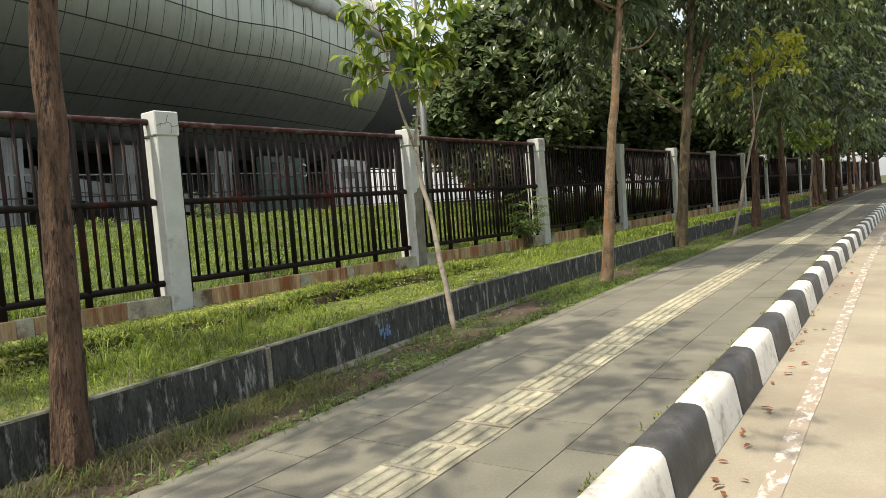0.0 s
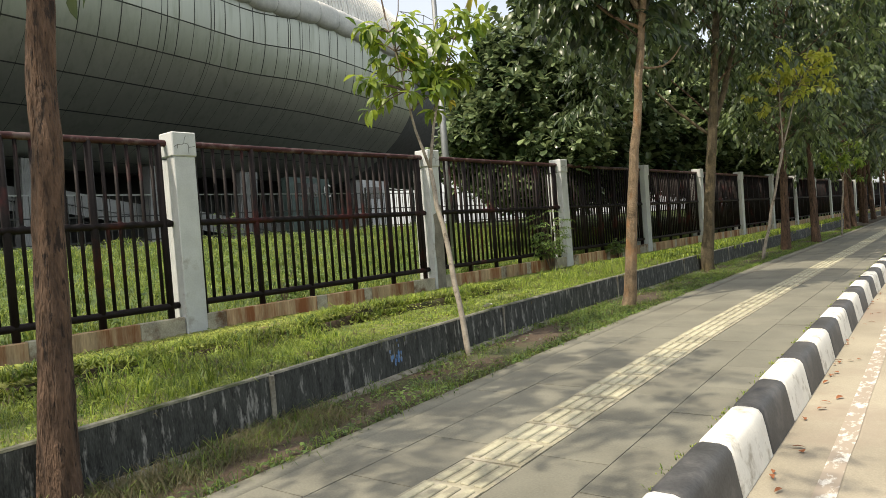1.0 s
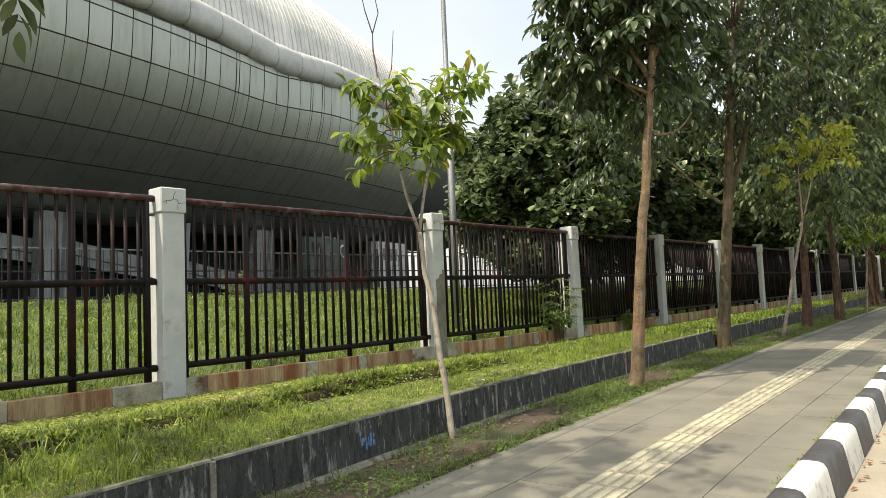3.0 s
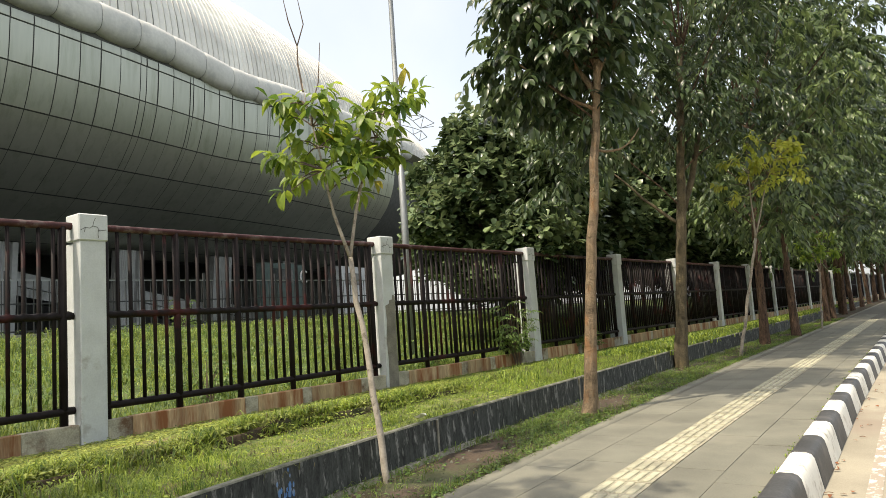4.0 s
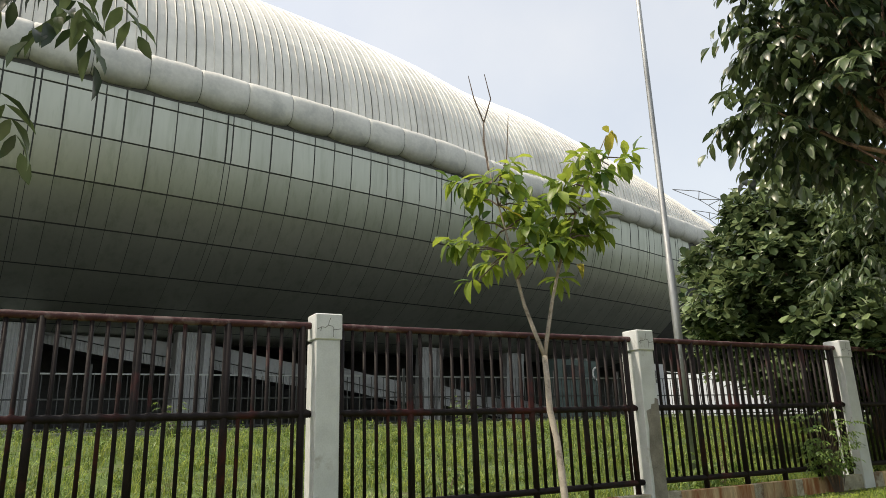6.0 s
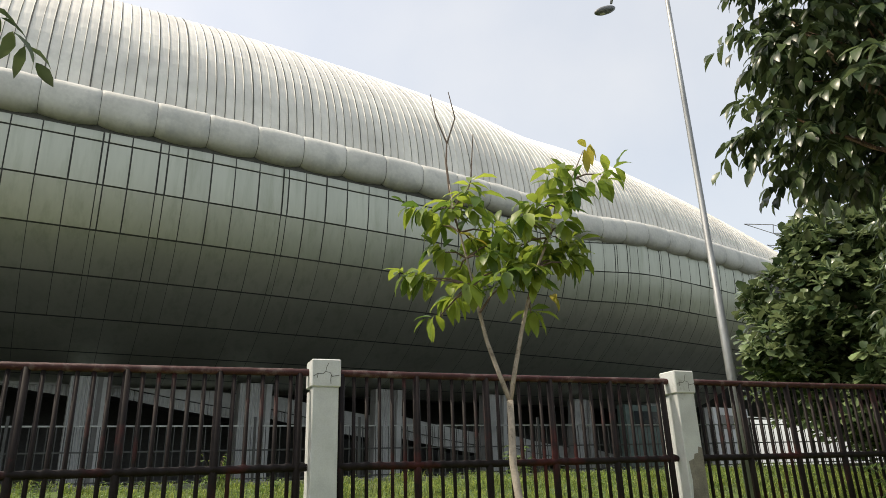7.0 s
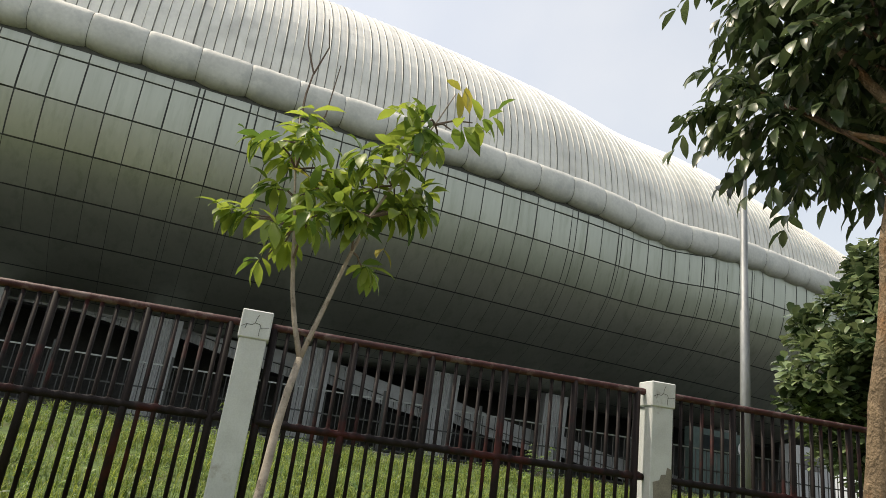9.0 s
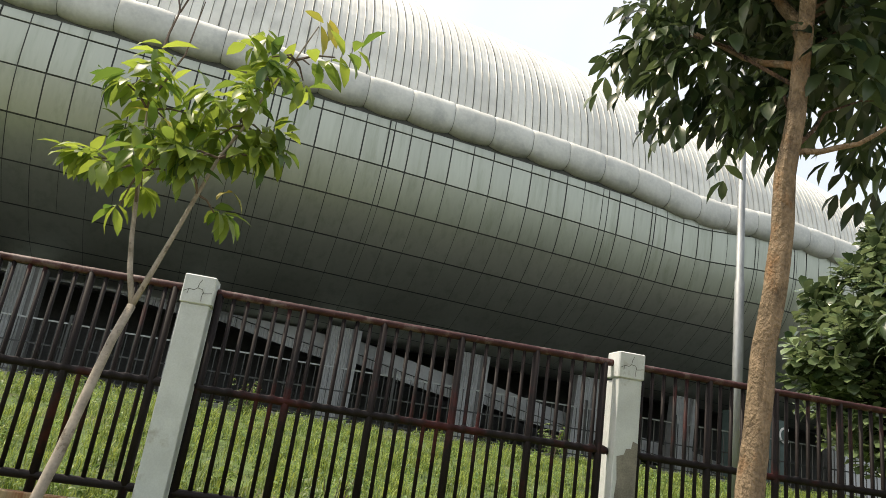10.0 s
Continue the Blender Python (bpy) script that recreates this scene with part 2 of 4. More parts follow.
L_GRASS_DRY = leaf_material("dry_grass", (0.15, 0.125, 0.065), (0.075, 0.09, 0.032), 0.35, 0.6)

# ---- mesh helpers ----


def ob_from(name, bm, mat, parent=None, label="", smooth=False):
    me = bpy.data.meshes.new(name)
    bm.to_mesh(me)
    bm.free()
    me.materials.append(mat)
    if smooth:
        me.polygons.foreach_set("use_smooth", [True] * len(me.polygons))
    ob = new(name, me)
    if parent:
        ob.parent = parent
    if label:
        ob["label"] = label
    return ob


def part(name, bm, mat, parent, label="", smooth=False):
    return ob_from(name, bm, mat, parent, label, smooth)


def raw(name, verts, faces, mat, parent=None, label="", smooth=False):
    me = bpy.data.meshes.new(name)
    me.from_pydata([tuple(v) for v in verts], [], faces)
    me.materials.append(mat)
    if smooth:
        me.polygons.foreach_set("use_smooth", [True] * len(me.polygons))
    ob = new(name, me)
    if parent:
        ob.parent = parent
    if label:
        ob["label"] = label
    return ob


def empty(name, place, label, category, group="", kind=""):
    ob = new(name)
    ob.location = place
    ob.empty_display_size = 0.2
    return tagged(ob, label, category, group, kind)


def box(bm, lo, hi, bevel=0.0):
    m = Matrix.LocRotScale([(a + b) / 2 for a, b in zip(lo, hi)], None, [b - a for a, b in zip(lo, hi)])
    r = bmesh.ops.create_cube(bm, size=1, matrix=m)
    if bevel:
        edges = list({e for v in r["verts"] for e in v.link_edges})
        bmesh.ops.bevel(bm, geom=edges, offset=bevel, segments=1, affect="EDGES")
    return bm


def new_box(lo, hi, bevel=0.0):
    return box(bmesh.new(), lo, hi, bevel)


def tube_mesh(bm, pts, radii, sides=8, lumps=0.0, seed=0):
    """A tapered limb along points, closed at its ends."""
    rng = random.Random(seed)
    pts = [Vector(p) for p in pts]
    rings = []
    for i, (p, r) in enumerate(zip(pts, radii)):
        d = (pts[min(i + 1, len(pts) - 1)] - pts[max(i - 1, 0)]).normalized()
        u = d.cross(Vector((0.31, 0.95, 0.02))).normalized()
        v = d.cross(u)
        ring = []
        for k in range(sides):
            a = 2 * math.pi * k / sides
            rr = r * (1 + lumps * rng.uniform(-1, 1))
            ring.append(bm.verts.new(p + rr * (math.cos(a) * u + math.sin(a) * v)))
        rings.append(ring)
    for a, b in zip(rings, rings[1:]):
        for k in range(sides):
            bm.faces.new((a[k], a[(k + 1) % sides], b[(k + 1) % sides], b[k]))
    bm.faces.new(rings[0][::-1])
    bm.faces.new(rings[-1])
    return bm


def curve_points(a, b, bow, n, seed, wobble):
    rng = random.Random(seed)
    a, b, bow = Vector(a), Vector(b), Vector(bow)
    out = []
    for i in range(n + 1):
        t = i / n
        p = a.lerp(b, t) + bow * (4 * t * (1 - t))
        if 0 < i < n:
            p += Vector((rng.uniform(-1, 1), rng.uniform(-1, 1), 0)) * wobble
        out.append(p)
    return out


# a pointed leaf, folded along its rib and bent down towards the tip; x is its length, y its width
LEAF_V = np.array([(0, 0, 0), (0.17, 0.25, 0.04), (0.18, 0, 0.0), (0.17, -0.25, 0.04), (0.46, 0.46, 0.05), (0.48, 0, -0.02), (0.46, -0.46, 0.05),
                   (0.78, 0.31, -0.07), (0.79, 0, -0.11), (0.78, -0.31, -0.07), (1, 0, -0.24)])
LEAF_F = [(0, 2, 1), (0, 3, 2), (1, 2, 5, 4), (2, 3, 6, 5), (4, 5, 8, 7), (5, 6, 9, 8), (7, 8, 10), (8, 9, 10)]


# a broad leaf, widest towards its blunt tip
LEAF_BLUNT = np.array([(0, 0, 0), (0.2, 0.16, 0.03), (0.2, 0, 0.0), (0.2, -0.16, 0.03), (0.52, 0.40, 0.07), (0.52, 0, 0.0), (0.52, -0.40, 0.07),
                       (0.84, 0.42, 0.03), (0.86, 0, -0.05), (0.84, -0.42, 0.03), (1, 0, -0.10)])


class Leaves:
    """Gathers many leaves into one mesh."""

    def __init__(self, seed, shape=LEAF_V):
        self.shape = shape
        self.rng = random.Random(seed)
        self.v, self.f = [], []

    def add(self, base, way, length, width, roll=0.0, droop=0.0):
        x = Vector(way).normalized()
        x = (x + Vector((0, 0, -droop))).normalized()
        y = Vector((0, 0, 1)).cross(x)
        y = y.normalized() if y.length > 0.01 else Vector((0, 1, 0))
        z = x.cross(y)
        c, s = math.cos(roll), math.sin(roll)
        y, z = c * y + s * z, c * z - s * y
        m = np.array([x * length, y * width, z * length])
        pts = self.shape @ m + np.array(base)
        k = len(self.v) * 11
        self.v.append(pts)
        self.f.extend([tuple(i + k for i in f) for f in LEAF_F])

    def spray(self, base, way, n, twig, length, width, droop=0.5):
        """A feathered leaf stalk with n leaflets in pairs."""
        rng = self.rng
        d = Vector(way).normalized()
        side = d.cross(Vector((0, 0, 1)))
        side = side.normalized() if side.length > 0.01 else Vector((1, 0, 0))
        p = Vector(base)
        for i in range(n):
            t = (i // 2 + 1) / (n / 2)
            q = p + d * twig * t + Vector((0, 0, -droop * twig * t * t * 0.5))
            s = 1 if i % 2 else -1
            w = d * 0.55 + side * s * 0.85 + Vector((0, 0, rng.uniform(-0.25, 0.2)))
            if i == n - 1:
                w = d
            self.add(q, w, length * rng.uniform(0.75, 1.15), width * rng.uniform(0.8, 1.15), rng.uniform(-0.6, 0.6), droop * rng.uniform(0.4, 1.3))

    def rosette(self, base, way, n, length, width, droop=0.3):
        rng = self.rng
        d = Vector(way).normalized()
        u = d.orthogonal().normalized()
        v = d.cross(u)
        a0 = rng.uniform(0, 6.28)
        for i in range(n):
            a = a0 + 2.4 * i
            lift = 0.15 + 0.75 * i / n
            w = (math.cos(a) * u + math.sin(a) * v) + d * lift
            self.add(Vector(base) + d * 0.02 * i, w, length * rng.uniform(0.7, 1.15), width * rng.uniform(0.8, 1.1), rng.uniform(-0.4, 0.4), droop * rng.uniform(0.3, 1.4))

    def mesh(self, name, mat, parent=None, label=""):
        return raw(name, np.concatenate(self.v), self.f, mat, parent, label, True)


def line_of(ys, xs):
    """x of a gently bending line as a function of y."""
    def at(y):
        return float(np.mean([np.interp(y + d, ys, xs) for d in (-1.2, -0.6, 0, 0.6, 1.2)]))
    return at


kerb_x = line_of([-30, 2.7, 5.3, 8, 11, 19.3, 40, 90], [0.6, -0.53, -0.65, -0.78, -0.93, -1.2, -1.9, -3.6])
tact_x = line_of([-30, 2.3, 4.9, 7.1, 11, 20, 90], [-0.3, -1.38, -1.56, -1.69, -1.82, -2.1, -4.4])
edge_x = line_of([-30, 1.9, 3.7, 5.2, 8.1, 14.5, 30, 90], [-1.0, -2.1, -2.3, -2.4, -2.6, -2.9, -3.4, -5.4])
wall_x = line_of([-30, 2, 2.7, 4, 6, 9, 14.5, 30, 90], [-1.5, -2.76, -2.87, -3.03, -3.3, -3.47, -3.78, -4.3, -6.3])
FENCE_X, FENCE_GROUND = -7.27, 0.12


def ribbon(name, lines, y0, y1, step, mat, kind="structure", label="", category="", rough=0.0, seed=1):
    """A ground strip through several (x(y), z) lines from y0 to y1."""
    rng = random.Random(seed)
    v, f = [], []
    n = int((y1 - y0) / step)
    for i in range(n + 1):
        y = y0 + (y1 - y0) * i / n
        for k, (x, z) in enumerate(lines):
            xx = x(y) if callable(x) else x
            zz = z(y) if callable(z) else z
            v.append((xx, y, zz + (rng.uniform(-rough, rough) if 0 < k < len(lines) - 1 else 0)))
    w = len(lines)
    for i in range(n):
        for k in range(w - 1):
            a = i * w + k
            f.append((a, a + 1, a + w + 1, a + w))
    ob = raw(name, v, f, mat, smooth=True)
    return tagged(ob, label, category, "", kind)


def between(fa, fb, t):
    return lambda y: fa(y) * (1 - t) + fb(y) * t


# ---- ground ----
ROAD_Z = -0.22
raw_ground = raw("ground", [(-600, -600, -0.9), (600, -600, -0.9), (600, 900, -0.9), (-600, 900, -0.9)], [(0, 1, 2, 3)], M_TURF)
tagged(raw_ground, "flat green land that reaches the horizon", "ground", "", "structure")
ribbon("road", [(lambda y: kerb_x(y) + 0.10, ROAD_Z), (lambda y: kerb_x(y) + 1.5, ROAD_Z), (lambda y: kerb_x(y) + 5, ROAD_Z + 0.03), (lambda y: kerb_x(y) + 10, ROAD_Z)], -30, 90, 1.0, M_ROAD,
       label="dusty tan concrete road beside the painted kerb", category="road")
ribbon("far_verge", [(lambda y: kerb_x(y) + 9.98, ROAD_Z - 0.004), (lambda y: kerb_x(y) + 14, -0.15), (lambda y: kerb_x(y) + 60, -0.5), (lambda y: kerb_x(y) + 160, -0.88)], -30, 90, 5.0, M_TURF,
       label="flat grass land across the road", category="verge")
ribbon("road_line", [(lambda y: kerb_x(y) + 0.435 + 0.01 * noise.noise((0, y * 2, 0)), ROAD_Z + 0.004), (lambda y: kerb_x(y) + 0.525 + 0.012 * noise.noise((5, y * 2.3, 0)), ROAD_Z + 0.004)], -30, 90, 0.5, M_LINE,
       label="worn white edge line on the road", category="road marking")
pavement = ribbon("pavement", [(lambda y: edge_x(y) + 0.0, -0.0038), (lambda y: kerb_x(y) + 0.01, -0.0038)], -30, 90, 0.5, M_JOINT,
                  label="grey slab pavement with a tactile strip", category="pavement")
ribbon("soil_strip", [(lambda y: wall_x(y) - 0.02, -0.045), (between(wall_x, edge_x, 0.3), -0.03), (between(wall_x, edge_x, 0.6), -0.02), (lambda y: edge_x(y) + 0.02, -0.012)],
       -30, 90, 0.2, M_SOIL, label="bare brown soil strip with grass tufts", category="soil", rough=0.02)


def ledge_share(y):
    """How far from the wall to the fence the turf terrace ends."""
    return 0.36 + 0.07 * noise.noise((y * 0.9, 0, 2)) + 0.03 * noise.noise((y * 4, 0, 6))


def ledge_rise(y):
    return max(0.0, 0.105 + 0.07 * noise.noise((y * 0.6, 4, 1))) * min(1.0, max(0.0, (10.5 - y) / 3)) * min(1.0, max(0.0, (y + 1) / 2))


def verge_z(x, y):
    t = (wall_x(y) - 0.1 - x) / (wall_x(y) - 0.1 - FENCE_X)
    t = min(1.0, max(0.0, t))
    rough = noise.noise((x * 2.2, y * 2.2, 3)) + 0.5 * noise.noise((x * 5, y * 5, 7))
    edge = ledge_share(y)
    step = min(1.0, max(0.0, (t - edge) / 0.05)) * max(0.0, min(1.0, (1 - t) / 0.45)) * ledge_rise(y)
    return 0.225 - 0.205 * min(1.0, t / 0.8) + 0.02 * math.sin(3.1 * t) + step + 0.022 * rough * (1 - 0.7 * t)


def yard_z(x):
    return float(np.interp(-x, [7, 8, 12, 19.5, 21, 60], [0.04, 0.10, 0.52, 1.28, 1.3, 1.5]))


def sheet(name, xs, y0, y1, step, zf, mat, label, category):
    v, f = [], []
    n = int((y1 - y0) / step)
    w = len(xs)
    for i in range(n + 1):
        y = y0 + (y1 - y0) * i / n
        for x in xs:
            xx = x(y) if callable(x) else x
            v.append((xx, y, zf(xx, y)))
    for i in range(n):
        for k in range(w - 1):
            a = i * w + k
            f.append((a, a + 1, a + w + 1, a + w))
    return tagged(raw(name, v, f, mat, smooth=True), label, category, "", "structure")


sheet("verge", [FENCE_X - 0.3] + [between(lambda y: FENCE_X, lambda y: wall_x(y) - 0.045, k / 30) for k in range(31)], -14, 70, 0.2,
      verge_z, M_VERGE, "raised grass verge between low wall and fence", "verge")
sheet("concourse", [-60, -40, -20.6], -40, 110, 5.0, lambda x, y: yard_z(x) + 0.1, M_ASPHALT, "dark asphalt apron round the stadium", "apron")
sheet("yard", [-21, -19.5, -17, -14, -12, -10, -8, -7.3], -40, 110, 1.0, lambda x, y: yard_z(x) + 0.08 * noise.noise((x * 0.6, y * 0.6, 0)), M_YARD,
      "grassy slope rising behind the iron fence", "lawn")

ribbon("wall_footing", [(lambda y: wall_x(y) + 0.005, -0.004), (lambda y: wall_x(y) + 0.045 + 0.014 * noise.noise((0, y * 3, 0)), -0.010), (lambda y: wall_x(y) + 0.07 + 0.02 * noise.noise((3, y * 4, 0)), -0.06)], -12, 60, 0.12, M_FOOTING,
       label="thin pale concrete footing along the low wall", category="footing")
# an unseen dark belt of woods across the road, behind the eye, added to block horizon light
v, f = [], []
for i in range(61):
    y = -90 + 2.2 * i
    v += [(38 + 3 * noise.noise((y * 0.1, 0, 0)), y, -0.9), (38 + 3 * noise.noise((y * 0.1, 0, 0)), y, 10 + 3 * noise.noise((y * 0.13, 1, 0)) + 1.5 * noise.noise((y * 0.5, 2, 0)))]
    if i:
        f.append((2 * i - 2, 2 * i, 2 * i + 1, 2 * i - 1))
tagged(raw("backdrop", v, f, material("blocker_woods", (0.035, 0.05, 0.022), 0.95, spread=0.5, scale=0.6, grain=4, bump=0.8, depth=0.3)), "unseen dark belt of woods added to block horizon light", "woods", "", "structure")
# low retaining wall
retaining_wall = empty("retaining_wall", (0, 0, 0), "low black-stained concrete retaining wall of the verge", "wall", "", "structure")
for i in range(22):
    y0 = -12 + i * 3.05
    rows = []
    bm = bmesh.new()
    n = 6
    for k in range(n + 1):
        y = y0 + 3.04 * k / n
        x = wall_x(y)
        rows.append([bm.verts.new(p) for p in ((x + 0.015, y, -0.1), (x, y, 0.262), (x - 0.010, y, 0.275), (x - 0.05, y, 0.275), (x - 0.06, y, 0.262), (x - 0.06, y, -0.1))])
    for a, b in zip(rows, rows[1:]):
        for k in range(5):
            bm.faces.new((a[k], a[k + 1], b[k + 1], b[k]))
    bm.faces.new(rows[0])
    bm.faces.new(rows[-1][::-1])
    bmesh.ops.recalc_face_normals(bm, faces=bm.faces)
    part("wall_section", bm, M_WALL, retaining_wall)
    bm = bmesh.new()
    rows = []
    for k in range(n + 1):
        y = y0 + 3.04 * k / n
        x = wall_x(y)
        rows.append([bm.verts.new(p) for p in ((x + 0.003, y, 0.266), (x - 0.004, y, 0.277), (x - 0.03, y, 0.281 + 0.006 * noise.noise((y * 9, 1, 4))), (x - 0.04, y, 0.268))])
    for a, b in zip(rows, rows[1:]):
        for k in range(3):
            bm.faces.new((a[k], a[k + 1], b[k + 1], b[k]))
    bmesh.ops.recalc_face_normals(bm, faces=bm.faces)
    part("coping", bm, M_WALLTOP, retaining_wall)
    x = wall_x(y0)
    part("joint", new_box((x - 0.02, y0 - 0.012 - 0.008 * (i % 3), -0.05), (x + 0.018, y0 + 0.008, 0.268), 0.004), M_FOOTING, retaining_wall, "pale mortar joint of the wall")

bm = bmesh.new()
prng = random.Random(8)
for k in range(16):
    y, z, r = 4.52 + prng.gauss(0, 0.045), 0.12 + prng.gauss(0, 0.05), prng.uniform(0.008, 0.022)
    bm.faces.new([bm.verts.new((wall_x(y) + 0.0125 + 0.0002 * k, y + r * math.cos(a) * 0.6, z + r * math.sin(a) * 1.5)) for a in (0.3, 1.4, 2.6, 3.7, 5.2)])
part("paint_mark", bm, material("faded_blue_paint", (0.10, 0.22, 0.42), 0.8, tint=(0.3, 0.36, 0.42), tint_scale=20), retaining_wall, "faded blue paint smear on the wall")

# ---- iron fence with concrete posts ----
BAY, POST_Y = 4.76, 5.26
BAYS = range(-3, 20)


def concrete_post():
    ob = empty("fence_post", (FENCE_X, 0, FENCE_GROUND), "whitewashed square concrete fence post with cap", "fence post", "fence posts")
    part("shaft", new_box((-0.03, -0.14, -0.25), (0.14, 0.14, 2.09), 0.008), M_POST, ob)
    part("rear_fin", new_box((-0.24, -0.13, -0.25), (-0.034, 0.13, 2.07), 0.006), M_POST, ob)
    bm = new_box((-0.15, -0.158, 2.09), (0.158, 0.158, 2.385), 0.012)
    part("cap", bm, M_POST, ob)
    return ob


def iron_panel():
    """One bay of the fence: three rails, six uprights and groups of five thin bars."""
    ob = empty("iron_fence", (FENCE_X, 0, FENCE_GROUND), "rusty maroon-black iron bar fence between two posts", "fence", "iron fence bays")
    lo, hi = 0.20, BAY - 0.20

    def rail(name, z, r, mat, label=""):
        bm = bmesh.new()
        line, radii = [(0, lo - 0.03, z)], [r]
        for k in range(31):
            y = lo + (hi - lo) * k / 30
            lump = r * (1 + (0.30 if name == "middle_rail" else 0.03) * random.uniform(0.4, 1))
            for dy, q in ((-0.035, r), (0.0, lump), (0.035, r)):
                line.append((0, y + dy, z + q - r - 0.006 * math.sin(math.pi * k / 30)))
                radii.append(q)
        tube_mesh(bm, line + [(0, hi + 0.05, z)], radii + [r], 8)
        part(name, bm, mat, ob, label, True)
    # the top rail is coloured lighter for the light that falls on it
    rail("top_rail", 2.26, 0.041, M_IRON_TOP, "maroon top rail with the light from above in its colour")
    rail("middle_rail", 1.28, 0.041, M_IRON)
    rail("bottom_rail", 0.28, 0.041, M_IRON)
    gap = (hi - lo) / 5
    up = thin_up = thin_lo = None
    for k in range(6):
        y = lo + gap * k
        if up is None:
            up = part("upright", tube_mesh(bmesh.new(), [(0, 0, 0.0), (0, 0, 2.25)], [0.042, 0.042], 8), M_IRON, ob, "", True)
        else:
            o = new("upright", up.data)
            o.parent = ob
            up2 = o
        (up if k == 0 else up2).location = (0, y - (0.055 if k == 5 else 0.0), 0)
        if k == 5:
            break
        for j in range(1, 6):
            o = new("bar", thin_up) if thin_up else part("bar", tube_mesh(bmesh.new(), [(0, 0, 0.27), (0, 0, 2.24)], [0.0225, 0.0225], 6), M_IRON, ob, "", True)
            thin_up = o.data
            o.parent = ob
            o.location = (0, y + gap * j / 6, 0)
    return ob


post, panel = concrete_post(), iron_panel()
first = True
for i in BAYS:
    y = POST_Y + BAY * i
    if first:
        post.location.y, panel.location.y = y, y
        first = False
    else:
        copy_thing(post, pose(FENCE_X, y, FENCE_GROUND, 0, random.uniform(-0.7, 0.7), 0))
        copy_thing(panel, pose(FENCE_X, y, FENCE_GROUND))
def crack(name, post_y, pts, width=0.006):
    """A dark hairline across the front of a post cap."""
    bm = bmesh.new()
    for (a, b), (c, d) in zip(pts, pts[1:]):
        n = Vector((-(d - b), c - a)).normalized() * width / 2
        q = [(a + n.x, b + n.y), (a - n.x, b - n.y), (c - n.x, d - n.y), (c + n.x, d + n.y)]
        bm.faces.new([bm.verts.new((0.1605, y, z)) for y, z in q])
    return bm


for o in [o for o in scene.objects if o.name.startswith("fence_post") and abs(o.location.y - POST_Y) < 9.9 and o.location.y > 4]:
    for pts in ([(-0.14, 2.20), (-0.09, 2.23), (-0.04, 2.225), (-0.01, 2.25), (0.04, 2.24), (0.06, 2.20), (0.14, 2.215)], [(-0.01, 2.25), (0.0, 2.30), (0.02, 2.34)], [(0.05, 2.21), (0.045, 2.16), (0.05, 2.12)], [(-0.09, 2.23), (-0.10, 2.18)]):
        part("crack", crack("crack", 0, pts), M_SEAM, [c for c in o.children if c.name.startswith("cap")][0], "hairline crack in the cap")
second = [o for o in scene.objects if o.name.startswith("fence_post") and abs(o.location.y - POST_Y - BAY) < 0.1][0]
bm = bmesh.new()
edge = [(-0.10, -0.1), (-0.09, 0.35), (-0.115, 0.7), (-0.085, 1.0), (-0.105, 1.24), (-0.02, 1.27), (0.0, 1.33), (0.06, 1.34), (0.075, 1.42), (0.137, 1.40), (0.137, -0.1)]
bm.faces.new([bm.verts.new((0.1435, y, z)) for y, z in edge])
part("bare_patch", bm, M_POST_BARE, second, "bare grey render where the whitewash has flaked")
plinth = empty("fence_plinth", (FENCE_X, 0, 0), "rust-streaked low concrete plinth under the fence", "plinth", "", "structure")
for i in BAYS:
    y = POST_Y + BAY * i + 0.145
    for k, share in enumerate((0.28, 1.50, 0.20, 0.76, 0.17, 1.0, 0.56)):
        part("plinth_block", new_box((0.0, y, -0.25), (0.12, y + share - 0.004, 0.255 + random.uniform(-0.006, 0.006)), 0.006), M_PLINTH if k % 2 else M_PLINTH_GREY, plinth)
        y += share

# ---- stadium ----


def ring_x(y):
    return -32.1 - 0.155 * y - 0.0012 * y * y - 8e-6 * max(0, y - 30) ** 3


def ring_frame(y):
    d = Vector((-0.155 - 0.0024 * y - 24e-6 * max(0, y - 30) ** 2, 1.0)).normalized()
    return Vector((ring_x(y), y)), Vector((d.y, -d.x))


def on_stadium(y, offset, z):
    p, n = ring_frame(y)
    q = p + n * offset
    return Vector((q.x, q.y, z))


def ring_drop(y):
    return -0.55 * math.exp(-((y - 29.5) / 4.5) ** 2)


# the hull below the ring: outward offset and height along its curve
HULL_O = [0.0, 0.03, -0.15, -0.85, -2.3, -4.4, -6.6, -8.8, -10.8]
HULL_Z = [17.75, 16.9, 14.75, 12.65, 10.75, 9.0, 7.75, 7.0, 6.75]
HULL_S = np.concatenate([[0], np.cumsum(np.hypot(np.diff(HULL_O), np.diff(HULL_Z)))])


def hull(s):
    def smooth(vals):
        return float(np.mean([np.interp(s + d, HULL_S, vals) for d in (-0.7, -0.35, 0, 0.35, 0.7)])) if s > 0.8 else float(np.interp(s, HULL_S, vals))
    return smooth(HULL_O), smooth(HULL_Z)


stadium = empty("stadium", (-40, 20, 1.3), "vast grey stadium with panelled hull, padded rim and ribbed roof", "stadium")
inv = Matrix.Translation((40, -20, -1.3))
SEG = 2.45
SEG0 = -3.1
ROWS_S = [0.0, 0.86, 2.98, 5.12, 7.4, 9.85, 12.3, 14.6, 16.7]


def grid_mesh(name, ys, ss, f, mat, label="", smooth=True, parent=None):
    v, faces = [], []
    w = len(ss)
    for y in ys:
        for s in ss:
            v.append(inv @ f(y, s))
    for i in range(len(ys) - 1):
        for k in range(w - 1):
            a = i * w + k
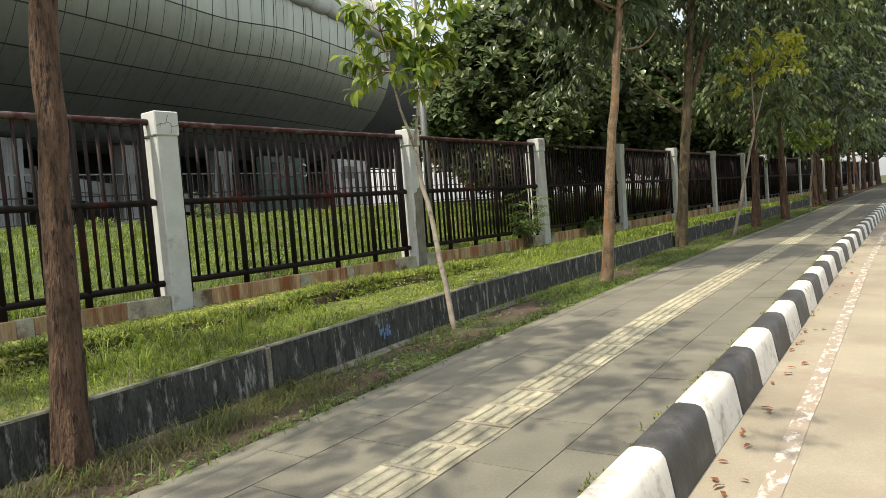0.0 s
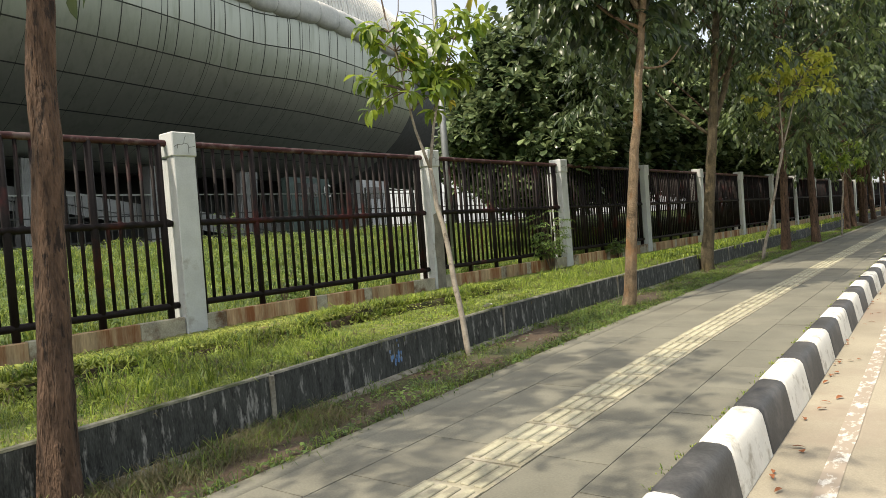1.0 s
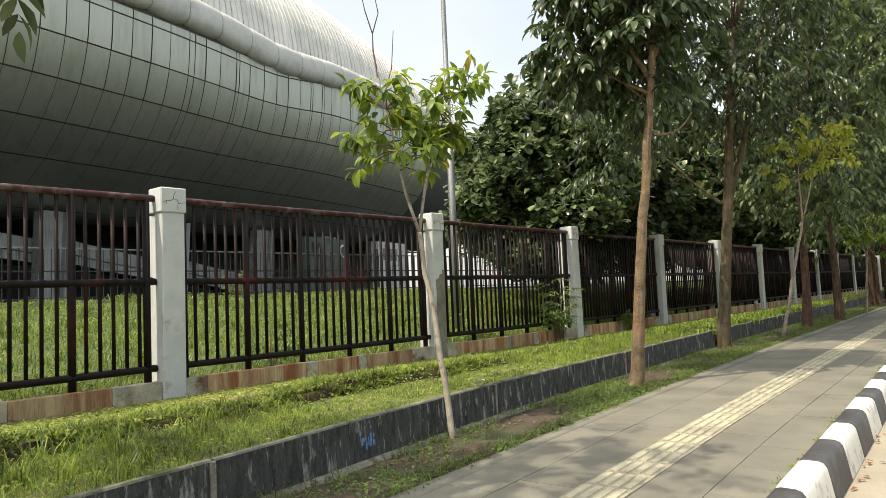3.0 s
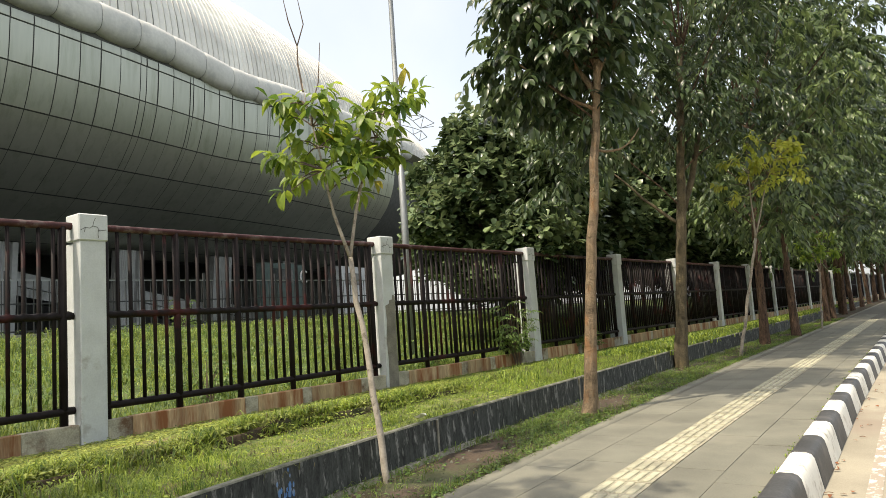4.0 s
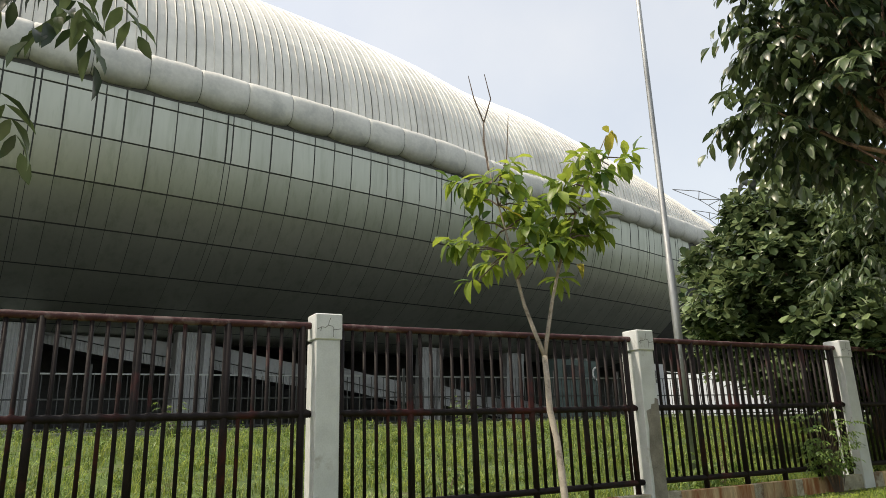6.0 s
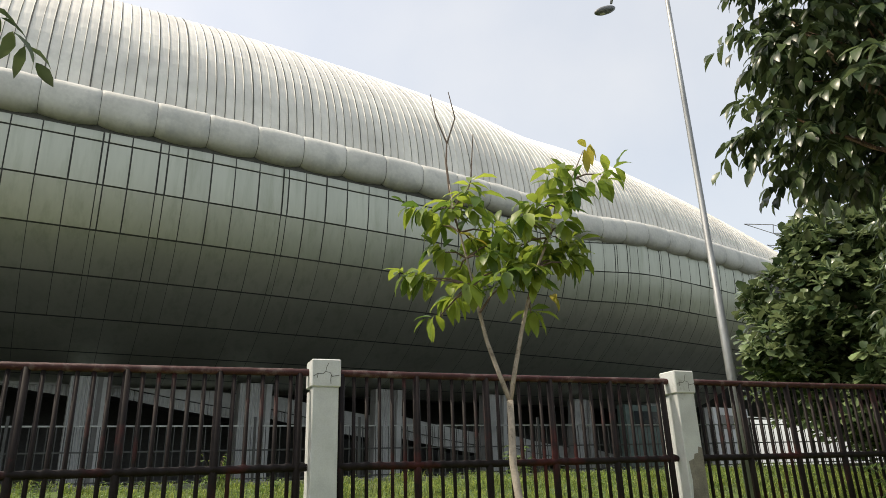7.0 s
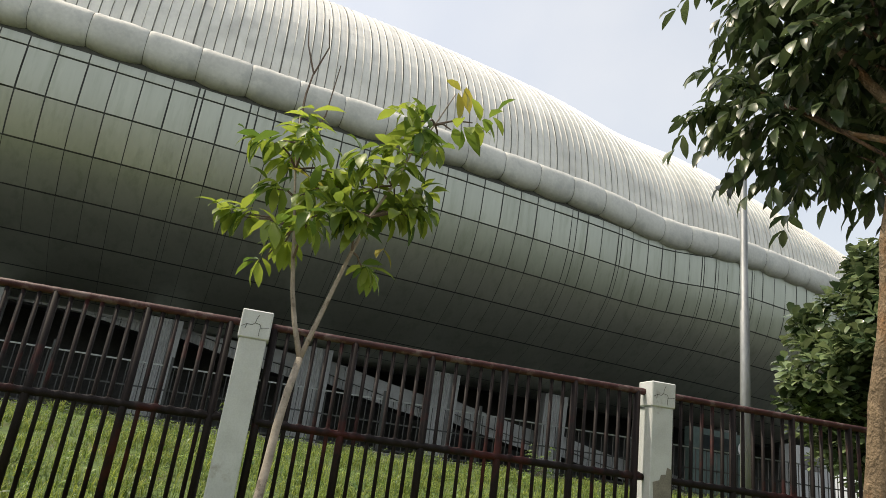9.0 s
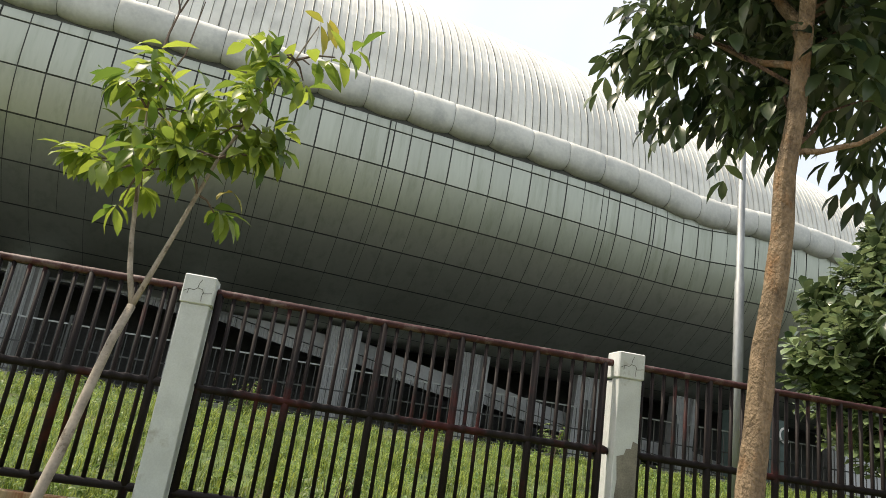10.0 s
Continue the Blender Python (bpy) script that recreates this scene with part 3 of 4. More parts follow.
            faces.append((a, a + w, a + w + 1, a + 1))
    return raw(name, v, faces, mat, parent or stadium, label, smooth)


def hull_at(lift):
    def f(y, s):
        u = min(1.0, max(0.0, (y - 22) / 16))
        o, z = hull(max(0.0, s - 0.95 * u * u * (3 - 2 * u) * max(0.0, 1 - s / 11)))      # the rows climb behind the rim further along
        return on_stadium(y, o + lift, z + ring_drop(y) * max(0, 1 - s / 8) - 0.0)
    return f


hull_body = grid_mesh("hull", np.linspace(-26, 74, 60), np.linspace(0, 16.7, 26), hull_at(-0.07), M_SEAM, "dark joints behind the cladding, bared as a shadow line under the rim")
joints = []
rng = random.Random(77)
for i in range(-10, 46):
    joints.append(SEG0 + 0.36 + SEG / 2 * i + rng.uniform(-0.05, 0.05))
    if rng.random() < 0.16:
        joints.append(joints[-1] + rng.uniform(0.2, 0.42))
for k, (s0, s1) in enumerate(zip(ROWS_S, ROWS_S[1:])):
    cuts = joints if k < 5 else joints[::2]
    for y0, y1 in zip(cuts, cuts[1:]):
        g = (0.046 if rng.random() < 0.5 else 0.026) * (1.0, 1.0, 0.8, 0.5, 0.35, 0.3, 0.3, 0.3)[k]
        lift = rng.uniform(-0.012, 0.012)
        # the top row starts lower: dark backing stands in for the rim's shadow
        grid_mesh("hull_panel", [y0 + g, y1 - (0.03, 0.03, 0.022, 0.014, 0.01, 0.01, 0.01, 0.01)[k]], np.linspace(s0 + (0.36 if k == 0 else 0.04), s1 - 0.04, 5), hull_at(lift), M_PANEL, parent=hull_body)
rim_body = grid_mesh("rim", np.linspace(-17, 55, 120), np.linspace(-2.1, 2.3, 12), lambda y, a: on_stadium(y, -0.25 + 0.72 * math.cos(a), 18.58 + ring_drop(y) + 0.72 * math.sin(a)), M_SEAM, "dark core behind the padded rim")
for i in range(-6, 24):
    y0 = SEG0 + SEG * i
    ys = [y0 + SEG * t for t in (0.004, 0.025, 0.10, 0.33, 0.67, 0.90, 0.975, 0.996)]
    puff = dict(zip(ys, (0.93, 0.972, 0.990, 1.0, 1.0, 0.990, 0.972, 0.93)))

    def rim(y, a):
        r = puff[y]
        c, d, u = math.cos(a), math.sin(a), (y - y0) / SEG
        c, d = math.copysign(abs(c) ** 0.72, c), math.copysign(abs(d) ** 0.72, d)
        return on_stadium(y, -0.25 + 0.90 * r * c, 18.62 + ring_drop(y) + 0.93 * r * d - max(0.0, -d) * 0.62 * (u - u * u) + 0.05 * noise.noise((y * 1.1, a, 2)))
    grid_mesh("rim_pad", ys, np.linspace(-2.0, 2.2, 15), rim, M_TUBE, parent=rim_body)


def roof_rise(y):
    return 17.44 + 0.0312 * y - 0.00219 * y * y - 7.5e-5 * max(0.0, y - 30) ** 3


def roof_at(y, th, lift=0.0):
    o = -36.5 * (1 - max(0, math.cos(th)) ** 0.90) - 0.4
    z = 18.9 + ring_drop(y) + max(1.0, roof_rise(y)) * math.sin(th) ** 0.90
    return on_stadium(y, o + lift * math.cos(th), z + lift * math.sin(th))


TH = np.linspace(0.0, 1.5, 26)
roof_body = grid_mesh("roof", np.linspace(-26, 96, 90), TH, lambda y, th: roof_at(y, th, -0.05), M_ROOF_SEAM, "dark valleys between the roof sheets")
for i in range(0, 250):
    y0 = -25 + 0.486 * i + random.uniform(-0.02, 0.02)
    ys = [y0 + 0.018, y0 + 0.045, y0 + 0.24, y0 + 0.435, y0 + 0.462]
    lift = dict(zip(ys, (0.055, 0.0, 0.012, 0.0, 0.055)))
    grid_mesh("roof_sheet", ys, TH, lambda y, th: roof_at(y, th, lift[y]), M_ROOF, smooth=False, parent=roof_body)
# back and underside, in dark concrete that holds the shade under the hull
grid_mesh("soffit", np.linspace(-26, 74, 30), [0.0, 1.0], lambda y, s: on_stadium(y, -10.6 - 14 * s, 6.8 + 1.2 * s), M_SHADEWALL)
grid_mesh("concourse_wall", np.linspace(-26, 74, 30), [0.0, 1.0], lambda y, s: on_stadium(y, -15, 1.0 + 6.6 * s), M_SHADEWALL)


def block_on_ring(bm, ya, yb, off, deep, lo_a, lo_b, hi_a, hi_b, lean=0.0):
    """A slab along the ring: its front at off, its lower and upper edge given at both ends; lean moves the top outward."""
    q = [on_stadium(y, o + (lean if z in (hi_a, hi_b) else 0), z) for o in (off, off - deep) for y, z in ((ya, lo_a), (yb, lo_b), (yb, hi_b), (ya, hi_a))]
    vs = [bm.verts.new(inv @ p) for p in q]
    for f in ((0, 1, 2, 3), (7, 6, 5, 4), (0, 4, 5, 1), (1, 5, 6, 2), (2, 6, 7, 3), (3, 7, 4, 0)):
        bm.faces.new([vs[k] for k in f])
    return bm


def corrugated(ya, yb, off, lo_a, lo_b, hi_a, hi_b, n, lean=0.0, deep=0.05):
    """A folded sheet of n ribs along the ring."""
    bm = bmesh.new()
    cols = []
    for k in range(4 * n + 1):
        t = k / (4 * n)
        o = off + (0.0 if k % 4 in (1, 2) else -deep)
        y = ya + (yb - ya) * t
        cols.append([bm.verts.new(inv @ on_stadium(y, o + d, z)) for d, z in ((0, lo_a + (lo_b - lo_a) * t), (lean, hi_a + (hi_b - hi_a) * t))])
    for p, q in zip(cols, cols[1:]):
        bm.faces.new((p[0], q[0], q[1], p[1]))
    return bm


COL_Y, COL_STEP = 0.9, 8.8
for i in range(-3, 7):
    y = COL_Y + COL_STEP * i
    # a broad column: a ribbed white face, a dark slot and a narrow fin
    column = part("column", block_on_ring(bmesh.new(), y - 0.9, y + 1.0, -8.4, 0.7, 1.2, 1.2, 7.1, 7.1, 0.5), M_CONCRETE, stadium, "leaning concrete column under the hull")
    part("ribbed_face", corrugated(y - 0.88, y + 0.42, -8.3, 1.25, 1.25, 7.1, 7.1, 8, 0.5), M_RAMP, column, "white ribbed facing of the column")
    part("fin", block_on_ring(bmesh.new(), y + 0.66, y + 0.98, -8.2, 0.3, 1.25, 1.25, 7.08, 7.08, 0.5), M_RAMP, column, "narrow white fin")
    # the ramp behind it falls from column to column: a white balustrade of panels over a flight with shade in its
    # colour
    top = 8.15 - 0.118 * y
    for k in range(4):
        a, b = 0.4 + (COL_STEP - 0.6) * k / 4, 0.4 + (COL_STEP - 0.6) * (k + 1) / 4 - 0.03
        za, zb = [top - 0.17 * d - 0.12 * math.sin(math.pi * d / COL_STEP) for d in (a, b)]
        panel_of_ramp = part("ramp_panel", block_on_ring(bmesh.new(), y + a, y + b, -9.4, 0.12, za - 0.85, zb - 0.85, min(6.8, za), min(6.79, zb)), M_RAMP, stadium, "white balustrade panel of the ramp")
        part("ribbed_skirt", corrugated(y + a, y + b, -9.48, za - 1.45, zb - 1.45, za - 0.9, zb - 0.9, 9), M_RAMP, panel_of_ramp)
    z0, z1 = top - 0.07, top - 0.17 * COL_STEP
    part("ramp_flight", block_on_ring(bmesh.new(), y, y + COL_STEP, -9.6, 2.2, z0 - 1.45, z1 - 1.45, z0 - 0.95, z1 - 0.95), M_SHADEWALL, stadium, "underside of the ramp, shade put into its dark colour")

for ya, yb, top, mat, label in ((37.2, 42.8, 6.4, M_KIOSK, "grey-green kiosk wall under the hull"), (48.5, 54.0, 6.6, M_SHEET, "bright white sheet wall under the hull")):
    bm = bmesh.new()
    ps = [on_stadium(y, off, z) for off in (-4.6, -5.4) for y, z in ((ya, 1.3), (yb, 1.3), (yb, top), (ya, top))]
    vs = [bm.verts.new(inv @ q) for q in ps]
    for f in ((0, 1, 2, 3), (7, 6, 5, 4), (0, 4, 5, 1), (1, 5, 6, 2), (2, 6, 7, 3), (3, 7, 4, 0)):
        bm.faces.new([vs[a] for a in f])
    part("stall_wall", bm, mat, stadium, label)
    bm = bmesh.new()
    ps = [on_stadium(y, -4.55, z) for y, z in ((ya + 0.9, 4.8), (yb - 1.9, 4.8), (yb - 1.9, 5.95), (ya + 0.9, 5.95))]
    bm.faces.new([bm.verts.new(inv @ q) for q in ps])
    part("stall_window", bm, M_GLASS, stadium, "dark window of the stall")


letter = bpy.data.curves.new("gate_letter", "FONT")
letter.body, letter.size, letter.extrude = "C", 1.65, 0.02
letter.materials.append(M_PAPER)
sign = new("gate_letter", letter)
p, n = ring_frame(41.75)
q = on_stadium(41.75, -4.5, 4.8)
sign.parent = stadium
sign.matrix_basis = inv @ Matrix(((-n.y, 0, n.x, q.x), (n.x, 0, n.y, q.y), (0, 1, 0, q.z), (0, 0, 0, 1)))
tagged(sign, "white letter C on the stall wall")


def truss(nodes, links):
    """A thin steel cantilever truss far behind the rim."""
    for a, b in links:
        part("truss_bar", tube_mesh(bmesh.new(), [inv @ Vector(nodes[a]), inv @ Vector(nodes[b])], [0.05, 0.05], 4), M_LAMP, stadium, "thin steel bar of a roof truss")


truss([(-52.5, 61.0, 27.1), (-51.1, 63.7, 26.8), (-50.2, 66.0, 25.8), (-49.7, 67.4, 25.1), (-51.4, 63.8, 25.9), (-51.0, 64.8, 25.2), (-50.7, 65.9, 24.4), (-49.8, 67.4, 24.7)],
      [(0, 1), (1, 2), (2, 3), (0, 4), (4, 5), (5, 6), (6, 7), (1, 4), (4, 2), (2, 5), (2, 6), (6, 3)])
truss([(-52.0, 63.2, 24.7), (-51.2, 65.0, 24.4), (-50.7, 66.0, 24.1), (-50.5, 66.8, 23.4), (-51.3, 65.1, 23.6), (-51.1, 66.0, 22.9)],
      [(0, 1), (1, 2), (2, 3), (0, 4), (4, 5), (1, 4), (4, 2), (2, 5), (5, 3)])
# inner railing on the slope
RAIL_X = -20.0


def inner_rail():
    ob = empty("inner_railing", (RAIL_X, 0, 1.28), "thin black railing on a low concrete kerb", "railing", "inner railings")
    part("kerb_base", new_box((-0.12, 0, -0.3), (0.12, 3.0, 0.12), 0.01), M_CONCRETE, ob)
    # the top rail takes pale steel: its white highlight is put into the colour
    for name, z in (("top_rail", 1.6), ("middle_rail", 0.95), ("bottom_rail", 0.2)):
        part(name, new_box((-0.02, 0, z - 0.02), (0.02, 3.0, z + 0.02)), M_GALV if name == "top_rail" else M_IRON_FAR, ob)
    data = None
    for k in range(15):
        o = new("bar", data) if data else part("bar", new_box((-0.011, -0.011, 0.1), (0.011, 0.011, 1.6)), M_IRON_FAR, ob)
        data = o.data
        o.parent = ob
        o.location = (0, 0.1 + 0.2 * k, 0)
    part("end_post", new_box((-0.035, -0.035, 0.1), (0.035, 0.035, 1.85)), M_IRON_FAR, ob)
    return ob


rail = inner_rail()
rail.location.y = -12
for i in range(1, 20):
    copy_thing(rail, pose(RAIL_X, -12 + 3.0 * i, 1.28))

# ---- lamp pole behind the fence ----
lamp = empty("lamp_pole", (-8.79, 12.49, 0.15), "tall galvanised tapered lamp pole behind the fence", "lamp pole")
part("pole", tube_mesh(bmesh.new(), [(0, 0, 0), (0, 0, 4.0), (0, 0, 4.02), (0, 0, 8), (0, 0, 11.3)], [0.085, 0.072, 0.06, 0.05, 0.040], 12), M_GALV, lamp, "", True)
part("arm", tube_mesh(bmesh.new(), [(0, 0, 11.2), (0.02, -0.4, 11.35), (0.05, -0.95, 10.95), (0.08, -1.35, 10.2), (0.09, -1.5, 9.72)], [0.03, 0.03, 0.028, 0.026, 0.025], 8), M_GALV, lamp, "", True)
bm = bmesh.new()
bmesh.ops.create_uvsphere(bm, u_segments=14, v_segments=8, radius=1, matrix=pose(0.1, -1.68, 9.5, 25, 0, 0) @ Matrix.Diagonal((0.11, 0.27, 0.075, 1)))
head = part("lamp_head", bm, M_LAMP, lamp, "dark oval lamp head", True)
bm = bmesh.new()
bmesh.ops.create_uvsphere(bm, u_segments=12, v_segments=6, radius=1, matrix=pose(0.1, -1.72, 9.465, 25, 0, 0) @ Matrix.Diagonal((0.08, 0.18, 0.06, 1)))
part("lens", bm, M_SHEET, head, "pale lamp lens", True)

# ---- trees of the pavement ----


def bark_mesh(pts, radii, sides, seed):
    """A trunk whose skin is lumpy and furrowed."""
    n = 110
    ts = np.linspace(0, len(pts) - 1, n)
    line = [Vector([float(np.interp(t, range(len(pts)), [p[k] for p in pts])) for k in range(3)]) for t in ts]
    rr = [float(np.interp(t, range(len(radii)), radii)) for t in ts]
    v, f = [], []
    for i, (p, r) in enumerate(zip(line, rr)):
        for k in range(sides):
            a = 2 * math.pi * k / sides
            c, d = math.cos(a), math.sin(a)
            q = r * (1 + 0.10 * noise.noise((c * 1.2 + seed, d * 1.2, p.z * 1.3)) + 0.06 * noise.noise((c * 4 + seed, d * 4, p.z * 5)) - 0.13 * max(0.0, 0.16 - abs(noise.noise((c * 3.2 + seed, d * 3.2, p.z * 0.9)))) / 0.16 + 0.05 * noise.noise((c * 9, d * 9 + seed, p.z * 14)))
            v.append((p.x + q * c, p.y + q * d, p.z))
    bm = bmesh.new()
    vs = [bm.verts.new(x) for x in v]
    for i in range(n - 1):
        for k in range(sides):
            a, b = i * sides + k, i * sides + (k + 1) % sides
            bm.faces.new((vs[a], vs[b], vs[b + sides], vs[a + sides]))
    return bm


def street_tree(place, lean, height, radius, seed, clumps, label, bark, leafmat, leaf=(0.17, 0.062), sprays=10, pairs=9, fork=()):
    """Trunk, limbs and a feathery crown. clumps: middles of leaf masses as (dx, dy, z, radius)."""
    rng = random.Random(seed)
    ob = empty("street_tree", place, label, "tree", "trees along the pavement")
    top = Vector((lean[0], lean[1], height))
    pts = curve_points((0, 0, -0.1), top, (0, 0, 0), 14, seed, 0.014)
    rad = [radius * (1.3 if i == 0 else 1.08 if i == 1 else 1 - 0.5 * i / 14) for i in range(15)]
    part("trunk", bark_mesh(pts, rad, 34, seed), bark, ob, "", True)
    for k, (z, end, share) in enumerate(fork):
        root = pts[0].lerp(top, (z + 0.1) / (height + 0.1))
        part("fork_stem", tube_mesh(bmesh.new(), curve_points(root, end, (0.04, 0.05, -0.1), 7, seed + k, 0.02), [radius * share * (1 - 0.09 * j) for j in range(8)], 10, 0.05, seed), bark, ob, "", True)
    lv = Leaves(seed)
    for n, (cx, cy, cz, cr) in enumerate(clumps):
        c = Vector((cx, cy, cz))
        t = max(0.5, min(0.97, (cz - 0.75 * math.hypot(cx - lean[0], cy - lean[1])) / height))
        root = pts[0].lerp(top, t)
        limb = curve_points(root, c, (0, 0, 0.10), 5, seed + int(cz * 100), 0.03)
        if n % 3 == 0:
            part("limb", tube_mesh(bmesh.new(), limb, [radius * 0.17 * (1 - 0.16 * k) for k in range(6)], 6), M_BARK_DARK, ob, "", True)
        for _ in range(max(2, round(sprays * min(1.0, cr / 0.42)))):
            d = Vector((rng.gauss(0, 1), rng.gauss(0, 1), rng.gauss(0, 0.8))).normalized()
            base = c + d * cr * rng.uniform(0.1, 0.95)
            way = Vector((d.x, d.y, d.z * 0.4 - 0.25)) + Vector((rng.uniform(-0.5, 0.5), rng.uniform(-0.5, 0.5), 0))
            lv.spray(base, way, pairs, rng.uniform(0.22, 0.40), leaf[0], leaf[1], rng.uniform(0.3, 1.15))
    lv.mesh("crown", leafmat, ob)
    return ob


def crown_clumps(seed, n, lean, z0, z1, reach, size):
    rng = random.Random(seed)
    out = []
    for i in range(n):
        t = (i + 0.5) / n
        a = i * 2.4 + rng.uniform(-0.5, 0.5)
        r = reach * math.sqrt(rng.uniform(0.05, 1)) * (1 - 0.45 * abs(2 * t - 0.8))
        out.append((lean[0] + r * math.cos(a), lean[1] + r * math.sin(a), z0 + (z1 - z0) * t, size * rng.uniform(0.75, 1.2)))
    return out


street_tree((-2.72, 1.93, -0.03), (-0.1, 0.25), 4.6, 0.077, 11,
            crown_clumps(5, 46, (-0.9, -1.4), 4.9, 7.8, 2.2, 0.62) + [(-0.35, 0.55, 3.2, 0.14), (-0.15, 0.80, 3.22, 0.14), (-0.30, 0.70, 3.35, 0.16), (-0.35, 0.42, 2.78, 0.07)],
            "rough red-brown street tree with a dark feathery crown", M_BARK_DARK, L_STREET, sprays=9)
street_tree((-2.96, 8.45, -0.03), (0.40, 0.16), 3.85, 0.074, 23,
            crown_clumps(7, 54, (-0.05, 0.5), 3.75, 6.6, 1.05, 0.45)
            + [(-0.66, -0.22, 4.05, 0.2), (-0.4, 0.1, 3.75, 0.2), (-0.95, 0.55, 3.9, 0.25), (-0.2, 0.4, 3.5, 0.2), (0.25, 0.5, 3.5, 0.25), (0.25, 0.2, 4.2, 0.3), (0.1, 0.8, 3.4, 0.25), (-0.55, -0.1, 4.9, 0.35)],
            "slim orange-barked street tree with a dark drooping crown", M_BARK, L_STREET, (0.18, 0.076), sprays=15, pairs=8,
            fork=((2.85, (0.68, 0.48, 3.08), 0.22), (3.45, (-0.35, 0.0, 4.9), 0.5), (3.7, (0.55, 0.75, 5.4), 0.55), (3.3, (-0.55, -0.15, 4.1), 0.3)))
street_tree((-3.60, 13.40, -0.03), (0.50, 0.15), 5.6, 0.105, 31, crown_clumps(9, 70, (0.3, 0.4), 3.9, 10.2, 2.3, 0.7) + [(-1.3, -1.3, 3.4, 0.5), (-1.6, -0.9, 4.0, 0.5), (-1.0, -1.5, 4.3, 0.5), (-1.7, -1.2, 3.0, 0.4), (-0.6, -1.2, 3.7, 0.4)],
            "forked grey-brown street tree with a full crown", M_BARK_OLIVE, L_STREET, sprays=18, fork=((2.5, (0.75, 0.75, 5.4), 0.62), (2.45, (-0.75, -0.45, 3.5), 0.34)))
tree_far = street_tree((-3.38, 18.5, -0.03), (0.1, 0.1), 5.2, 0.10, 37, crown_clumps(15, 66, (0.1, 0.1), 2.7, 11.5, 2.7, 0.85),
                       "dark-stemmed street tree with a wide leafy crown", M_BARK_DARK, L_FAR, (0.19, 0.08), sprays=18)
tree_row = street_tree((-3.2, 21.2, -0.03), (-0.2, 0.3), 5.6, 0.105, 39, crown_clumps(17, 74, (0, 0.1), 2.9, 12.5, 3.0, 0.9),
                       "thick street tree with a wide dark crown", M_BARK_DARK, L_STREET, (0.20, 0.085), sprays=18)
for k, (x, y, a, sc) in enumerate([(-3.6, 29.0, 220, 1.0), (-3.8, 32.0, 20, 1.0), (-4.0, 36.5, 300, 1.1), (-4.3, 42, 100, 1.1), (-4.6, 49, 190, 1.1), (-5.0, 57, 60, 1.2), (-5.2, 63, 10, 1.5), (-4.4, 39, 140, 1.3), (-5.4, 71, 90, 1.8), (-5.6, 82, 30, 2.0), (-5.0, 95, 200, 2.4)]):
    o = copy_thing(tree_row if k % 2 else tree_far, pose(x, y, -0.03, 0, 0, a))
    o.scale = (sc, sc, sc)


def sapling(place, fork, stems, twigs, seed, label, leafmat, bark=M_BARK_PALE, size=(0.165, 0.074), r0=0.027):
    """A thin young tree. stems: end points from the fork; twigs: (stem number, share of its length, direction, length, whorls)."""
    rng = random.Random(seed)
    ob = empty("sapling", place, label, "young tree", "young trees")
    part("stem", tube_mesh(bmesh.new(), curve_points((0, 0, -0.08), fork, (0, 0, 0), 10, seed, 0.014), [r0 * (1.2 - 0.035 * i) for i in range(11)], 8, 0.08, seed), bark, ob, "", True)
    lv = Leaves(seed)
    lines = []
    for end, bow in stems:
        pts = curve_points(fork, end, bow, 8, seed + int(end[2] * 50), 0.012)
        lines.append(pts)
        part("branch", tube_mesh(bmesh.new(), pts, [r0 * 0.66 * (1 - 0.10 * i) for i in range(9)], 7, 0.06, seed), bark, ob, "", True)
    bm = bmesh.new()
    for k, share, d, length, whorls in twigs:
        pts = lines[k]
        root = pts[int(share * 8)]
        d = Vector(d).normalized()
        tip = root + d * length
        tube_mesh(bm, [root, root.lerp(tip, 0.5) + Vector((0, 0, 0.02)), tip], [0.008, 0.006, 0.004], 5)
        for w in range(whorls):
            q = root.lerp(tip, 1 - 0.42 * w / max(1, whorls)) + Vector((rng.uniform(-0.03, 0.03), rng.uniform(-0.03, 0.03), 0.01))
            lv.rosette(q, d + Vector((0, 0, 0.35)), rng.choice((5, 6, 7, 8)), size[0], size[1], 0.8)
    part("twig", bm, M_TWIG, ob)["kind"] = "stuff"
    lv.mesh("crown", leafmat, ob)
    return ob


def ring_of_twigs(stem, lo, hi, n, reach, seed, whorls=2, lift=0.15):
    rng = random.Random(seed)
    out = []
    for i in range(n):
        a = 2.4 * i + rng.uniform(-0.4, 0.4)
        t = lo + (hi - lo) * (i + 0.5) / n
        out.append((stem, t, (math.cos(a), math.sin(a), lift + rng.uniform(-0.55, 0.5)), reach * rng.uniform(0.55, 1.15) * (1.15 - 0.5 * (i / n)), whorls))
    return out


sap = sapling((-3.03, 5.385, -0.04), (-0.475, 0.205, 1.685), [((-0.65, -0.055, 3.12), (0, -0.04, 0)), ((-0.32, 0.80, 3.34), (-0.05, -0.06, 0))],
              ring_of_twigs(0, 0.48, 0.95, 18, 0.26, 5) + ring_of_twigs(1, 0.45, 0.80, 14, 0.20, 8) + ring_of_twigs(1, 0.84, 1.0, 6, 0.15, 9, 1)
              + [(0, 0.50, (-0.9, -0.45, -0.5), 0.32, 1), (0, 0.55, (-0.4, -0.9, 0.2), 0.32, 2), (1, 0.6, (0.1, 0.9, 0.2), 0.22, 2), (1, 0.95, (0.2, 0.9, 0.2), 0.22, 1)], 41,
              "young tree with two pale stems and fresh green leaves", L_YOUNG, r0=0.0235)
bm = bmesh.new()
